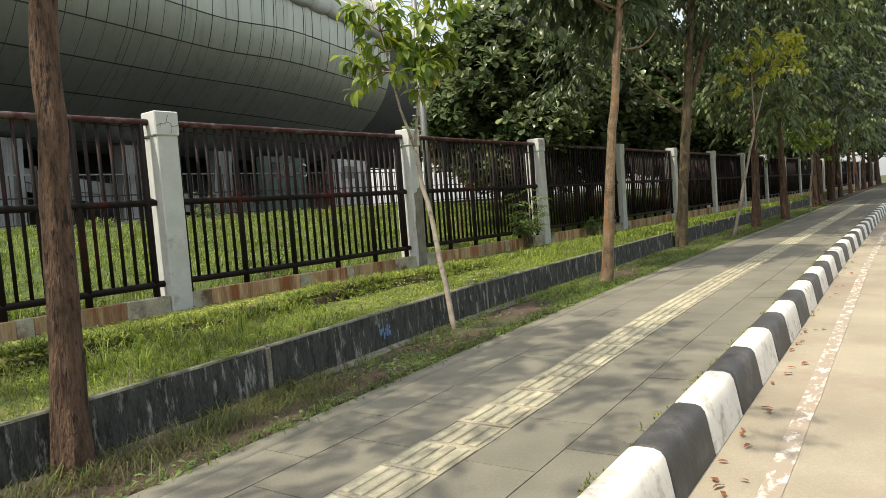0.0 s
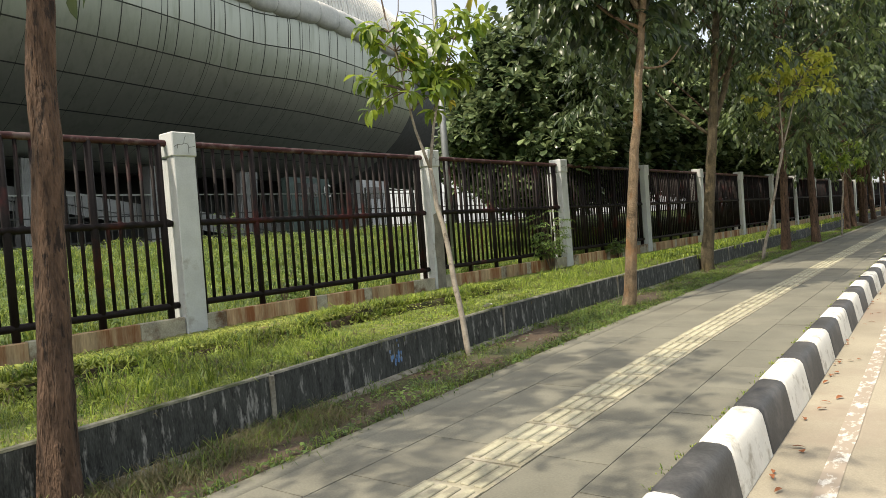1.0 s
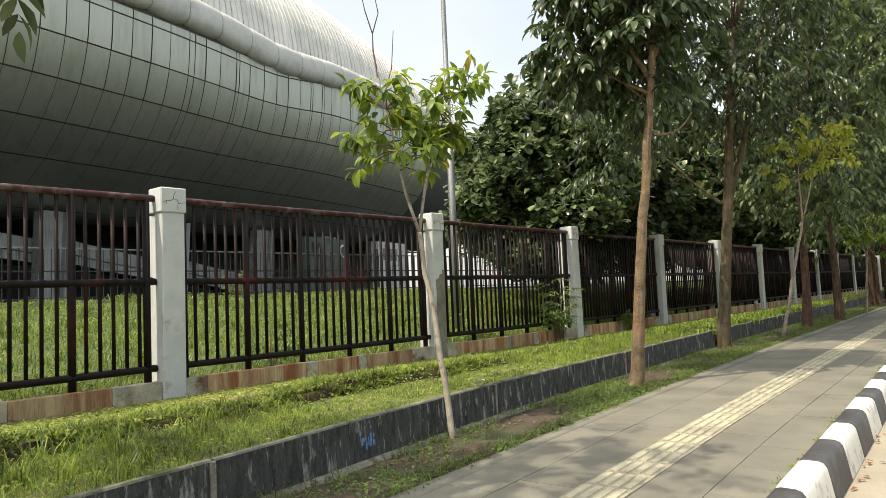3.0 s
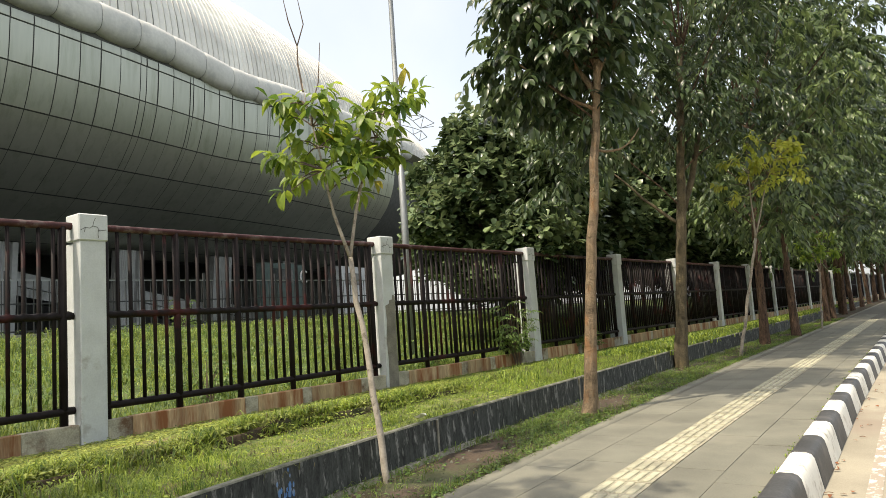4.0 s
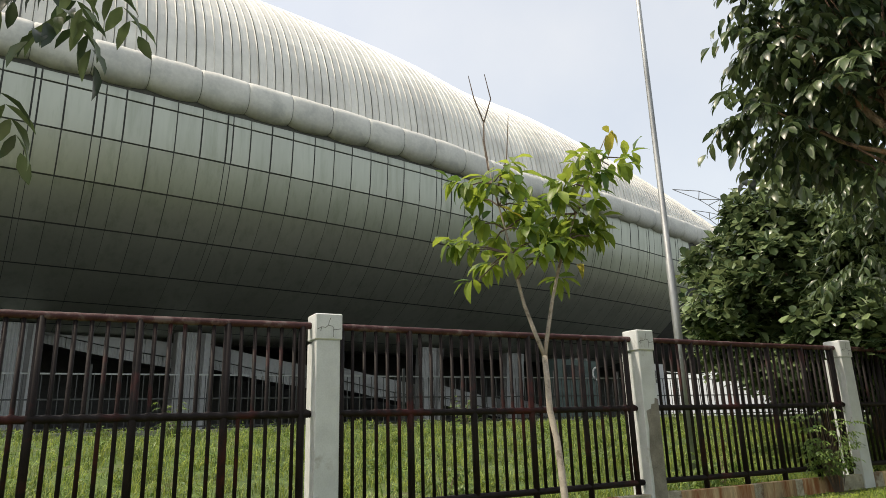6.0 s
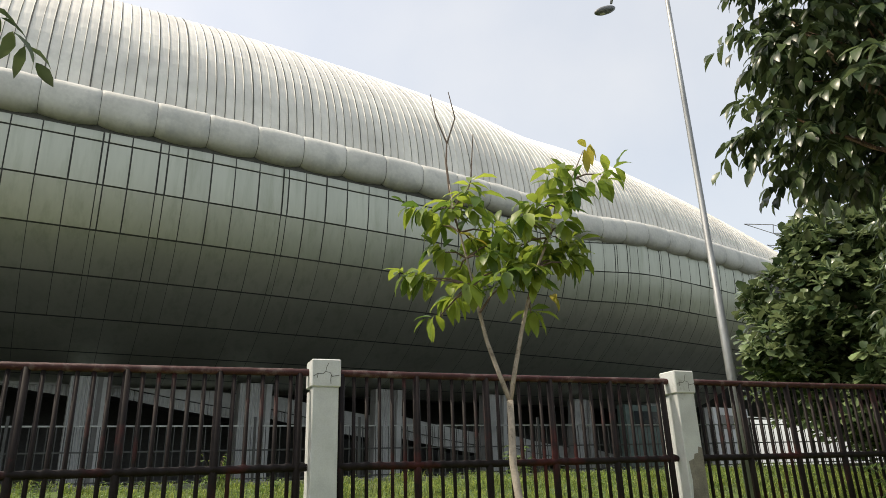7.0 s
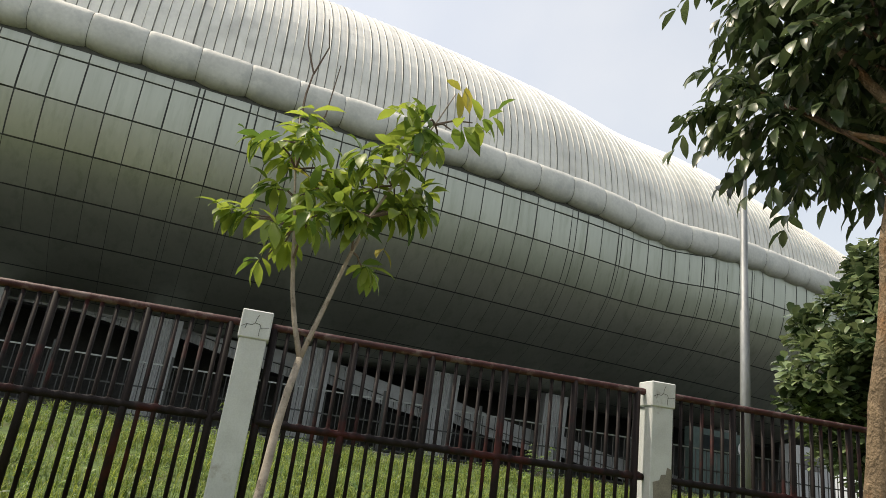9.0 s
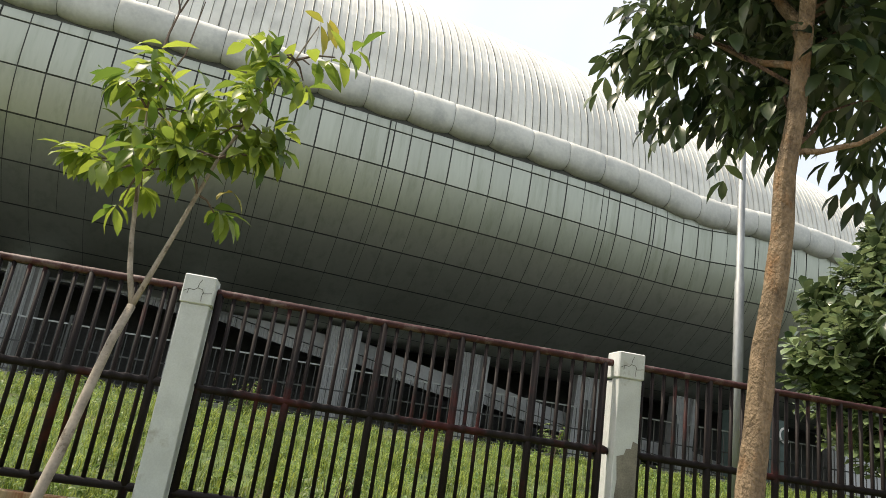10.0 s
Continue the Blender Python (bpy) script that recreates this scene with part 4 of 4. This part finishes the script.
tube_mesh(bm, [(-0.65, -0.05, 3.05), (-0.70, -0.05, 3.3), (-0.72, -0.03, 3.48)], [0.010, 0.007, 0.005], 5)
tube_mesh(bm, [(-0.72, -0.03, 3.46), (-0.735, -0.10, 3.66), (-0.756, -0.127, 3.85)], [0.006, 0.005, 0.003], 5)
tube_mesh(bm, [(-0.72, -0.03, 3.46), (-0.70, 0.03, 3.66), (-0.716, -0.006, 3.87)], [0.006, 0.005, 0.003], 5)
tube_mesh(bm, [(-0.63, 0.0, 2.9), (-0.62, 0.09, 3.15), (-0.61, 0.12, 3.5)], [0.008, 0.005, 0.003], 5)
part("dry_twig", bm, M_TWIG, sap, "bare dry twigs at the tip")
lv = Leaves(3)
lv.rosette((-0.32, 0.81, 3.35), (0.1, 0.3, 0.3), 4, 0.17, 0.07, 1.2)
lv.rosette((-0.58, 0.08, 2.72), (0.5, -0.3, -0.2), 2, 0.15, 0.06, 0.9)
lv.rosette((-0.48, 0.54, 2.36), (0.6, 0.2, -0.3), 2, 0.14, 0.06, 0.9)
lv.mesh("yellow_leaves", L_YELLOW, sap, "a few yellow leaves")
sapling((-3.2, 15.6, -0.04), (0.5, 0.04, 2.25), [((1.05, 0.19, 4.15), (0, 0, 0)), ((0.55, -0.14, 3.9), (0, 0, 0))],
        ring_of_twigs(0, 0.6, 1.0, 22, 0.6, 12, 3) + ring_of_twigs(1, 0.5, 1.0, 12, 0.5, 13), 43, "leaning young tree with yellow-green leaves", L_YELLOWGREEN)
sapling((-3.1, 24.4, -0.04), (0.1, 0.1, 1.7), [((0.3, 0.3, 2.9), (0, 0, 0)), ((-0.1, -0.1, 2.6), (0, 0, 0))],
        ring_of_twigs(0, 0.3, 1.0, 12, 0.45, 14, 3) + ring_of_twigs(1, 0.3, 1.0, 10, 0.45, 15, 3), 47, "small young tree with yellowish leaves", L_YOUNG)

# ---- broad-leaved trees behind the fence ----


def broad_tree(place, height, reach, seed, count, label):
    rng = random.Random(seed)
    ob = empty("broad_leaf_tree", place, label, "tree", "broad-leaved trees behind the fence")
    part("trunk", tube_mesh(bmesh.new(), curve_points((0, 0, -0.2), (0.2, 0.1, height * 0.62), (0.1, 0, 0), 8, seed, 0.05), [0.16 * (1.1 - 0.08 * i) for i in range(9)], 10, 0.08, seed), M_BARK_DARK, ob, "", True)
    lv = Leaves(seed, LEAF_BLUNT)
    lumps = []
    for i in range(18):
        a, t = i * 2.4, (i + 0.5) / 18
        r = reach * (0.30 + 0.42 * math.sin(math.pi * min(1, t + 0.15))) * rng.uniform(0.8, 1.15) * (0.62 if t < 0.2 else 1.0)
        lumps.append(Vector((r * math.cos(a), r * math.sin(a), height * (0.22 + 0.66 * t))))
        part("limb", tube_mesh(bmesh.new(), curve_points((0.1, 0.05, height * (0.08 + 0.46 * t)), lumps[-1], (0, 0, -0.1), 4, seed + i, 0.05), [0.06, 0.05, 0.04, 0.03, 0.02], 6), M_BARK_DARK, ob, "", True)
    for i in range(count):
        c = lumps[i % 18]
        d = Vector((rng.gauss(0, 1), rng.gauss(0, 1), rng.gauss(0, 1))).normalized()
        base = c + Vector((d.x, d.y, d.z * 0.8)) * reach * 0.36 * rng.uniform(0.45, 1.12)
        lv.rosette(base, Vector((d.x, d.y, abs(d.z) * 0.6 + 0.45)), rng.choice((7, 8, 9, 10)), 0.27, 0.20, 0.15)
    lv.mesh("crown", L_BROAD, ob)
    return ob


broad = broad_tree((-9.4, 17.15, 0.28), 6.45, 2.65, 61, 2100, "dense tree with large glossy dark green leaves")
for x, y, sc, a in [(-11.4, 22.6, 1.22, 80), (-11.0, 28.0, 1.25, 200), (-10.8, 33.5, 1.25, 310), (-11.4, 40, 1.3, 130), (-11.5, 48, 1.35, 20), (-15.5, 27, 1.3, 260), (-16, 36, 1.4, 45), (-14, 58, 1.6, 160), (-10, 70, 2.0, 75), (-13, 84, 2.4, 222), (-8.5, 105, 2.8, 10)]:
    o = copy_thing(broad, pose(x, y, 0.35, 0, 0, a))
    o.scale = (1.12 * sc, 1.12 * sc, 1.12 * sc)

# weeds that climb the fence


def weed_bush(place, spread, height, n, seed, label):
    rng = random.Random(seed)
    ob = empty("weed_bush", place, label, "bush", "weeds at the fence")
    lv = Leaves(seed)
    bm = bmesh.new()
    for i in range(n):
        a = rng.uniform(0, 6.28)
        tip = Vector((math.cos(a) * spread[0] * rng.uniform(0.2, 1), math.sin(a) * spread[1] * rng.uniform(0.2, 1), height * rng.uniform(0.35, 1)))
        tube_mesh(bm, [(tip.x * 0.15, tip.y * 0.15, -0.03), tip * 0.55 + Vector((0, 0, 0.05)), tip], [0.006, 0.005, 0.003], 4)
        for t in (0.45, 0.62, 0.8, 0.95):
            lv.spray(tip * t, (math.cos(a + rng.uniform(-1.5, 1.5)), math.sin(a + rng.uniform(-1.5, 1.5)), 0.2), 9, 0.2, 0.075, 0.03, 0.7)
    part("stalk", bm, M_TWIG, ob)["kind"] = "stuff"
    lv.mesh("leaves", L_WEED, ob)
    return ob


weed_bush((-7.02, 13.75, 0.06), (0.28, 0.75), 1.35, 34, 71, "green weed bush leaning on the iron fence")
weed_bush((-7.75, 7.0, 0.10), (0.3, 0.35), 0.75, 14, 72, "low green weed bush behind the fence")
weed_bush((-7.7, 11.8, 0.10), (0.3, 0.5), 0.8, 16, 73, "low green weed bush behind the fence")
weed_bush((-7.05, 17.2, 0.06), (0.2, 0.6), 0.5, 12, 74, "low weed bush at the plinth")
weed_bush((-19.3, 5.0, 1.2), (0.3, 0.4), 1.0, 14, 75, "pale green shrub by the inner railing")
weed_bush((-19.3, 13.8, 1.2), (0.4, 0.5), 1.2, 16, 76, "pale green shrub by the inner railing")

# ---- grass ----


def blades(name, n, place, height, width, mat, label, seed, lean=0.5, per=1, spread=0.0):
    """Many arching grass blades in one mesh; place() gives a point on the ground, per blades grow from each."""
    rng = np.random.default_rng(seed)
    v, f = [], []
    for i in range(n):
        (px, py, pz), scale = place(rng)
        for _ in range(per):
            h = height * scale * rng.uniform(0.45, 1.3)
            a = rng.uniform(0, 6.28)
            dx, dy = math.cos(a), math.sin(a)
            b = rng.uniform(0.15, lean) * h
            w = width * rng.uniform(0.6, 1.3)
            ox, oy = px + rng.normal() * spread, py + rng.normal() * spread
            k = len(v)
            for t, hh, ww in ((0.0, -0.02, 1.0), (0.22, 0.5, 0.95), (0.6, 0.85, 0.7)):
                x, y, z = ox + dx * b * t, oy + dy * b * t, pz + h * hh
                v += [(x - dy * w * ww, y + dx * w * ww, z), (x + dy * w * ww, y - dx * w * ww, z)]
            v.append((ox + dx * b * 1.15, oy + dy * b * 1.15, pz + h * (0.98 - 0.45 * b / h)))
            f += [(k, k + 1, k + 3, k + 2), (k + 2, k + 3, k + 5, k + 4), (k + 4, k + 5, k + 6)]
    ob = raw(name, v, f, mat)
    return tagged(ob, label, "grass", "", "stuff")


def verge_spot(y0, y1, power=1.0):
    def spot(rng):
        while True:
            y = y0 + (y1 - y0) * rng.uniform(0, 1) ** power
            xw = wall_x(y) - 0.055
            x = rng.uniform(FENCE_X + 0.14, xw)
            m = 0.5 + 0.5 * noise.noise((x * 1.1, y * 0.8, 5.0))
            t = (xw + 0.02 - x) / (xw + 0.02 - FENCE_X)
            if abs(t - ledge_share(y) - 0.012) < 0.03 and y < 10.5 and rng.uniform() < 0.93:
                continue
            if t > ledge_share(y) and y < 10.5 and rng.uniform() < 0.86:
                continue
            if rng.uniform() < 0.25 + m:
                near = min(1.0, 0.14 + max(0.0, x - FENCE_X - 0.5) / 1.9) * (0.55 if t > ledge_share(y) and y < 10.5 else 1.0)
                bare = 1 - 0.6 * min(1.0, max(0.0, (y - 3.4) / 1.6)) * min(1.0, max(0.0, (9.5 - y) / 1.5))
                if rng.uniform() > 0.35 + 0.65 * bare:
                    continue
                return (x, y, verge_z(x, y)), (0.40 + 1.0 * m) * near * bare
    return spot


blades("verge_grass", 85000, verge_spot(-2.5, 13, 0.95), 0.058, 0.0021, L_GRASS, "short bright green grass on the verge", 1, 1.8)
blades("verge_tufts", 800, verge_spot(-2.5, 13, 0.95), 0.10, 0.0025, L_GRASS, "arching green grass tufts on the verge", 11, 1.8, 14, 0.03)
blades("verge_straw", 420, verge_spot(-2.5, 13, 0.95), 0.10, 0.004, L_GRASS_DRY, "dry yellow straw in the verge grass", 12, 1.6, 8, 0.05)
blades("verge_grass_far", 1500, verge_spot(13, 50, 1.5), 0.13, 0.010, L_GRASS, "bright green grass on the far verge", 2, 1.1, 12, 0.08)
blades("verge_tall_grass", 120, verge_spot(-1.5, 12, 0.95), 0.18, 0.0036, L_GRASS, "tall arching grass clumps on the verge", 13, 1.1, 26, 0.03)
clover = Leaves(91)
crng = np.random.default_rng(91)
spot = verge_spot(-2.5, 12, 0.95)
for i in range(9000):
    (gx, gy, gz), sc = spot(crng)
    a = crng.uniform(0, 6.28)
    clover.add((gx, gy, gz + crng.uniform(0.005, 0.05)), (math.cos(a), math.sin(a), crng.uniform(0, 0.5)), 0.028 * crng.uniform(0.6, 1.6), 0.018 * crng.uniform(0.6, 1.5), crng.uniform(-0.4, 0.4), 0.1)
moss = Leaves(92)
for i in range(60000):
    gy = -1.5 + 12.5 * crng.uniform()
    xw = wall_x(gy) - 0.1
    gt = 1 - (1 - ledge_share(gy) - 0.02) * crng.uniform() ** 0.8
    gx = xw - gt * (xw - FENCE_X - 0.13)
    if noise.noise((gx * 1.7, gy * 1.3, 8)) < -0.22 and crng.uniform() < 0.8:
        continue
    a = crng.uniform(0, 6.28)
    moss.add((gx, gy, verge_z(gx, gy) + crng.uniform(0.002, 0.03)), (math.cos(a), math.sin(a), crng.uniform(0, 0.5)), 0.034 * crng.uniform(0.6, 1.6), 0.023 * crng.uniform(0.6, 1.5), crng.uniform(-0.4, 0.4), 0.1)
tagged(moss.mesh("creeping_weeds", L_MOSS), "low yellow-green creeping weeds on the turf terrace", "weeds", "", "stuff")
def ledge_spot(rng):
    y = -0.5 + 10.8 * rng.uniform()
    xw = wall_x(y) - 0.1
    up = rng.uniform()
    x = xw - (ledge_share(y) + 0.012) * (xw - FENCE_X) + 0.11 - 0.17 * up
    low = verge_z(x + 0.2, y)
    if noise.noise((y * 1.4, 3, 3)) > 0.12 and rng.uniform() < 0.8:
        y, x = y, x - 0.12
    return (x, y, low + ledge_rise(y) * (1.02 if up > 0.35 else up * 1.5)), 0.5 + 0.8 * rng.uniform()


blades("ledge_grass", 900, ledge_spot, 0.075, 0.0042, L_GRASS, "grass hanging over the crumbling turf edge", 21, 2.2, 11, 0.03)
blades("ledge_straw", 160, ledge_spot, 0.07, 0.003, L_GRASS_DRY, "dry straw at the foot of the turf edge", 22, 2.2, 8, 0.05)
ledge_leaf = Leaves(93)
for i in range(10000):
    (gx, gy, gz), sc = ledge_spot(crng)
    a = crng.uniform(0, 6.28)
    ledge_leaf.add((gx + crng.normal() * 0.02, gy, gz + crng.uniform(0.0, 0.03)), (math.cos(a) + 0.6, math.sin(a), crng.uniform(-0.3, 0.5)), 0.032 * crng.uniform(0.6, 1.6), 0.022 * crng.uniform(0.6, 1.5), crng.uniform(-0.5, 0.5), 0.2)
tagged(ledge_leaf.mesh("ledge_weeds", L_MOSS), "creeping weeds draped over the turf edge", "weeds", "", "stuff")
# bare edge of the terrace
v, f = [], []
for i in range(221):
    gy = -0.5 + 11.0 * i / 220
    xw = wall_x(gy) - 0.1
    gx = xw - (ledge_share(gy) + 0.012) * (xw - FENCE_X)
    low, rise = verge_z(gx + 0.16, gy), ledge_rise(gy)
    w = 0.045 * noise.noise((gy * 6, 1, 1)) - 0.02 + 0.025 * noise.noise((gy * 17, 2, 1))
    top = low + rise * (0.70 + 0.5 * noise.noise((gy * 5, 3, 1)))
    v += [(gx + 0.11 + w, gy, low - 0.03), (gx + 0.07 + w, gy, low + 0.35 * rise), (gx + 0.085 + 1.3 * w, gy, low + 0.75 * rise), (gx + 0.05 + w, gy, top), (gx - 0.1, gy, top - 0.02), (gx - 0.2, gy, low + rise * 0.6)]
    if i:
        f += [(6 * i - 6 + k, 6 * i - 5 + k, 6 * i + 1 + k, 6 * i + k) for k in range(5)]
tagged(raw("soil_ledge", v, f, M_SOIL, smooth=True), "crumbling brown soil edge of the turf terrace", "soil edge", "", "structure")
# a scrap of litter in the grass
scrap = bmesh.new()
ly = 6.35
lx = wall_x(ly) - 0.28
rim_pts = [(0.0, 0.0), (0.07, 0.01), (0.10, 0.06), (0.05, 0.10), (-0.01, 0.07)]
scrap.faces.new([scrap.verts.new((lx + a * 0.9, ly + b, verge_z(lx, ly) + 0.05 + 0.35 * a - 0.2 * b + 0.02 * math.sin(40 * a))) for a, b in rim_pts])
bmesh.ops.solidify(scrap, geom=scrap.faces[:], thickness=0.002)
litter_ob = empty("litter", (0, 0, 0), "crumpled white plastic scrap in the verge grass", "litter")
part("scrap", scrap, M_PAPER, litter_ob)
tagged(clover.mesh("verge_weeds", L_GRASS), "small creeping weeds among the verge grass", "weeds", "", "stuff")


def yard_spot(rng):
    t = rng.uniform() ** 1.25
    x = -7.55 - 12.2 * t
    y = rng.uniform(-8, 26)
    return (x, y, yard_z(x)), 0.7 + 0.9 * max(0, noise.noise((x * 0.7, y * 0.7, 1)) + 0.3)


blades("yard_grass", 6500, yard_spot, 0.20, 0.0065, L_YARD, "tall green grass on the slope behind the fence", 3, 1.0, 11, 0.07)
yard_leaf = Leaves(95)
yrng = np.random.default_rng(95)
for i in range(3200):
    (gx, gy, gz), sc = yard_spot(yrng)
    yard_leaf.rosette((gx, gy, gz + yrng.uniform(0.04, 0.2)), (yrng.normal() * 0.3, yrng.normal() * 0.3, 1), 5, 0.10 * sc, 0.045 * sc, 0.3)
tagged(yard_leaf.mesh("slope_weeds", L_WEED), "broad-leaved green weeds among the grass of the slope", "weeds", "", "stuff")


def strip_spot(rng):
    while True:
        y = -2 + 34 * rng.uniform() ** 1.3
        t = rng.uniform()
        x = wall_x(y) * (1 - t) + edge_x(y) * t
        m = noise.noise((x * 1.3, y * 0.7, 9.0)) + 0.55 * min(1.0, max(0.0, (y - 4.6) / 1.5)) + (0.42 if t > 0.82 else -0.22) + (0.3 if t < 0.1 else 0)
        if rng.uniform() < 0.04 + m * 1.3:
            return (x, y, -0.035 + 0.015 * t), 0.7 + 0.6 * rng.uniform()


blades("strip_grass", 2300, strip_spot, 0.055, 0.0026, L_STRIP, "grass tufts along the soil strip", 4, 2.2, 9, 0.03)
blades("strip_straw", 420, strip_spot, 0.06, 0.0022, L_GRASS_DRY, "dry straw on the soil strip", 5, 2.0, 8, 0.05)


def near_tree_spot(rng):
    y = rng.uniform(1.2, 3.6)
    t = rng.uniform(0.0, 0.6)
    return (wall_x(y) * (1 - t) + edge_x(y) * t, y, -0.035), 0.8 + 0.5 * rng.uniform()


blades("tree_foot_grass", 90, near_tree_spot, 0.085, 0.0022, L_STRIP, "long thin grass round the tree foot", 6, 2.4, 10, 0.04)
blades("tree_foot_straw", 330, near_tree_spot, 0.07, 0.0020, L_GRASS_DRY, "dry straw round the tree foot", 7, 3.2, 10, 0.05)

strip_leaf = Leaves(94)
srng = np.random.default_rng(94)
for i in range(14000):
    (gx, gy, gz), sc = strip_spot(srng)
    a = srng.uniform(0, 6.28)
    strip_leaf.add((gx + srng.normal() * 0.03, gy + srng.normal() * 0.03, gz + srng.uniform(0.01, 0.04)), (math.cos(a), math.sin(a), srng.uniform(-0.1, 0.6)), 0.034 * srng.uniform(0.6, 1.6), 0.018 * srng.uniform(0.6, 1.5), srng.uniform(-0.5, 0.5), 0.15)
tagged(strip_leaf.mesh("strip_weeds", L_WEED), "small dark green weeds on the soil strip", "weeds", "", "stuff")

# pebbles and crumbs on the soil
v, f = [], []
prng = random.Random(5)
for i in range(2600):
    y = -1 + 22 * prng.random() ** 1.4
    t = prng.uniform(0.05, 0.95)
    x = wall_x(y) * (1 - t) + edge_x(y) * t
    r = 0.004 + 0.014 * prng.random() ** 2.2
    k = len(v)
    v += [(x + r, y, -0.03), (x, y + r, -0.03), (x - r, y, -0.03), (x, y - r, -0.03), (x + r * 0.2, y, -0.03 + r * 0.9)]
    f += [(k, k + 1, k + 4), (k + 1, k + 2, k + 4), (k + 2, k + 3, k + 4), (k + 3, k, k + 4)]
tagged(raw("pebbles", v, f, M_WALLTOP), "small stones and crumbs on the bare soil", "pebbles", "", "stuff")

# fallen leaves along the kerb
fallen = Leaves(55)
for i in range(50):
    y = 3.0 + 10 * prng.random() ** 1.2
    off = 0.215 + abs(prng.gauss(0, 0.07)) if prng.random() < 0.95 else prng.uniform(-1.6, 1.6)
    z = ROAD_Z + 0.012 if off > 0.2 else 0.012
    if 0.0 < off <= 0.2:
        off, z = 0.24, ROAD_Z + 0.012
    a = prng.uniform(0, 6.28)
    fallen.add((kerb_x(y) + off, y, z), (math.cos(a), math.sin(a), 0.06), prng.uniform(0.03, 0.075), prng.uniform(0.018, 0.04), prng.uniform(-0.3, 0.3), -0.1)
tagged(fallen.mesh("fallen_leaves", M_DEADLEAF), "dry red-brown fallen leaves along the kerb", "fallen leaves", "", "stuff")

# moss and weeds in the joint behind the kerb


def kerb_joint_spot(rng):
    y = 2.4 + 14 * rng.uniform() ** 1.3
    return (kerb_x(y) - 0.012, y, 0.0), 0.5 + 0.8 * rng.uniform()


blades("kerb_joint_grass", 110, kerb_joint_spot, 0.018, 0.003, L_GRASS, "tiny grass in the joint behind the kerb", 8, 1.6, 5, 0.012)

ribbon("pavement_edging", [(lambda y: edge_x(y) - 0.01, -0.05), (lambda y: edge_x(y), 0.004), (lambda y: edge_x(y) + 0.13, 0.004), (lambda y: edge_x(y) + 0.135, -0.02)], -12, 70, 0.4, M_SLAB,
       label="narrow concrete edging of the pavement", category="edging")
# ---- painted kerb ----
kerb = empty("kerb", (0, 0, 0), "kerb painted in black and white blocks", "kerb", "", "structure")


def kerb_block(mat):
    bm = bmesh.new()
    L = 0.640
    prof = [(0.0, -0.35), (0.0, 0.008), (0.008, 0.022), (0.03, 0.03), (0.105, 0.03), (0.135, 0.02), (0.152, -0.004), (0.165, -0.06), (0.195, -0.23), (0.20, -0.35)]
    ends = []
    for y, inset in ((0.002, 0.012), (0.012, 0.003), (0.03, 0.0), (L / 2, 0.0), (L - 0.03, 0.0), (L - 0.012, 0.003), (L - 0.002, 0.012)):
        ends.append([bm.verts.new((0.1 + (x - 0.1) * (1 - inset * 4), y, z - inset)) for x, z in prof])
    for a, b in zip(ends, ends[1:]):
        for k in range(len(prof) - 1):
            bm.faces.new((a[k], b[k], b[k + 1], a[k + 1]))
    bm.faces.new(ends[0])
    bm.faces.new(ends[-1][::-1])
    bmesh.ops.recalc_face_normals(bm, faces=bm.faces)
    me = bpy.data.meshes.new("kerb_block")
    bm.to_mesh(me)
    bm.free()
    me.polygons.foreach_set("use_smooth", [True] * len(me.polygons))
    me.materials.append(mat)
    return me


KERB_W, KERB_B = kerb_block(M_KERB_W), kerb_block(M_KERB_B)
for i in range(-20, 90):
    y = 3.84 + 0.64 * i
    o = new("kerb_block", KERB_B if i % 2 else KERB_W)
    o.parent = kerb
    o.matrix_basis = pose(kerb_x(y), y, random.uniform(-0.004, 0.004), 0, 0, math.degrees(math.atan((kerb_x(y) - kerb_x(y + 0.64)) / 0.64)))

# ---- paving slabs and tactile tiles ----


def slab_mesh(w, l, bars=False):
    bm = new_box((0.001, 0.001, -0.03), (w - 0.001, l - 0.001, 0.0), 0.001)
    if bars:
        for k in range(4):
            x = w * (0.16 + 0.227 * k)
            k0 = len(bm.faces)
            box(bm, (x - 0.022, 0.024, -0.004), (x + 0.022, l - 0.024, 0.008), 0.004)
            bm.faces.ensure_lookup_table()
            for face in bm.faces[k0:]:
                face.material_index = 1
    me = bpy.data.meshes.new("slab")
    bm.to_mesh(me)
    bm.free()
    me.materials.append(M_TACT_BASE if bars else M_SLAB)
    if bars:
        me.materials.append(M_TACTILE)
    return me


TILE = slab_mesh(0.30, 0.30, True)
SLAB = slab_mesh(0.335, 0.60)
SLAB_WIDE = slab_mesh(0.36, 0.60)
for i in range(-40, 90):
    y = 2.3 + 0.302 * i
    o = new("tactile_tile", TILE)
    o.parent = pavement
    o.matrix_basis = pose(tact_x(y), y, 0.003 + random.uniform(-0.002, 0.002), random.uniform(-0.3, 0.3), 0, math.degrees(math.atan((tact_x(y) - tact_x(y + 0.3)) / 0.3)) + random.uniform(-0.4, 0.4))
for i in range(-20, 54):
    for side in range(4):
        y = 2.2 + 0.602 * i + (0.30 if side % 2 else 0.0)
        turn = math.degrees(math.atan((tact_x(y) - tact_x(y + 0.6)) / 0.6))
        x = tact_x(y) + (0.304, 0.642, -0.363, -0.726)[side]
        o = new("paving_slab", SLAB if side < 2 else SLAB_WIDE)
        o.parent = pavement
        o.matrix_basis = pose(x, y, random.uniform(-0.001, 0.0015), random.uniform(-0.08, 0.08), random.uniform(-0.1, 0.1), turn)
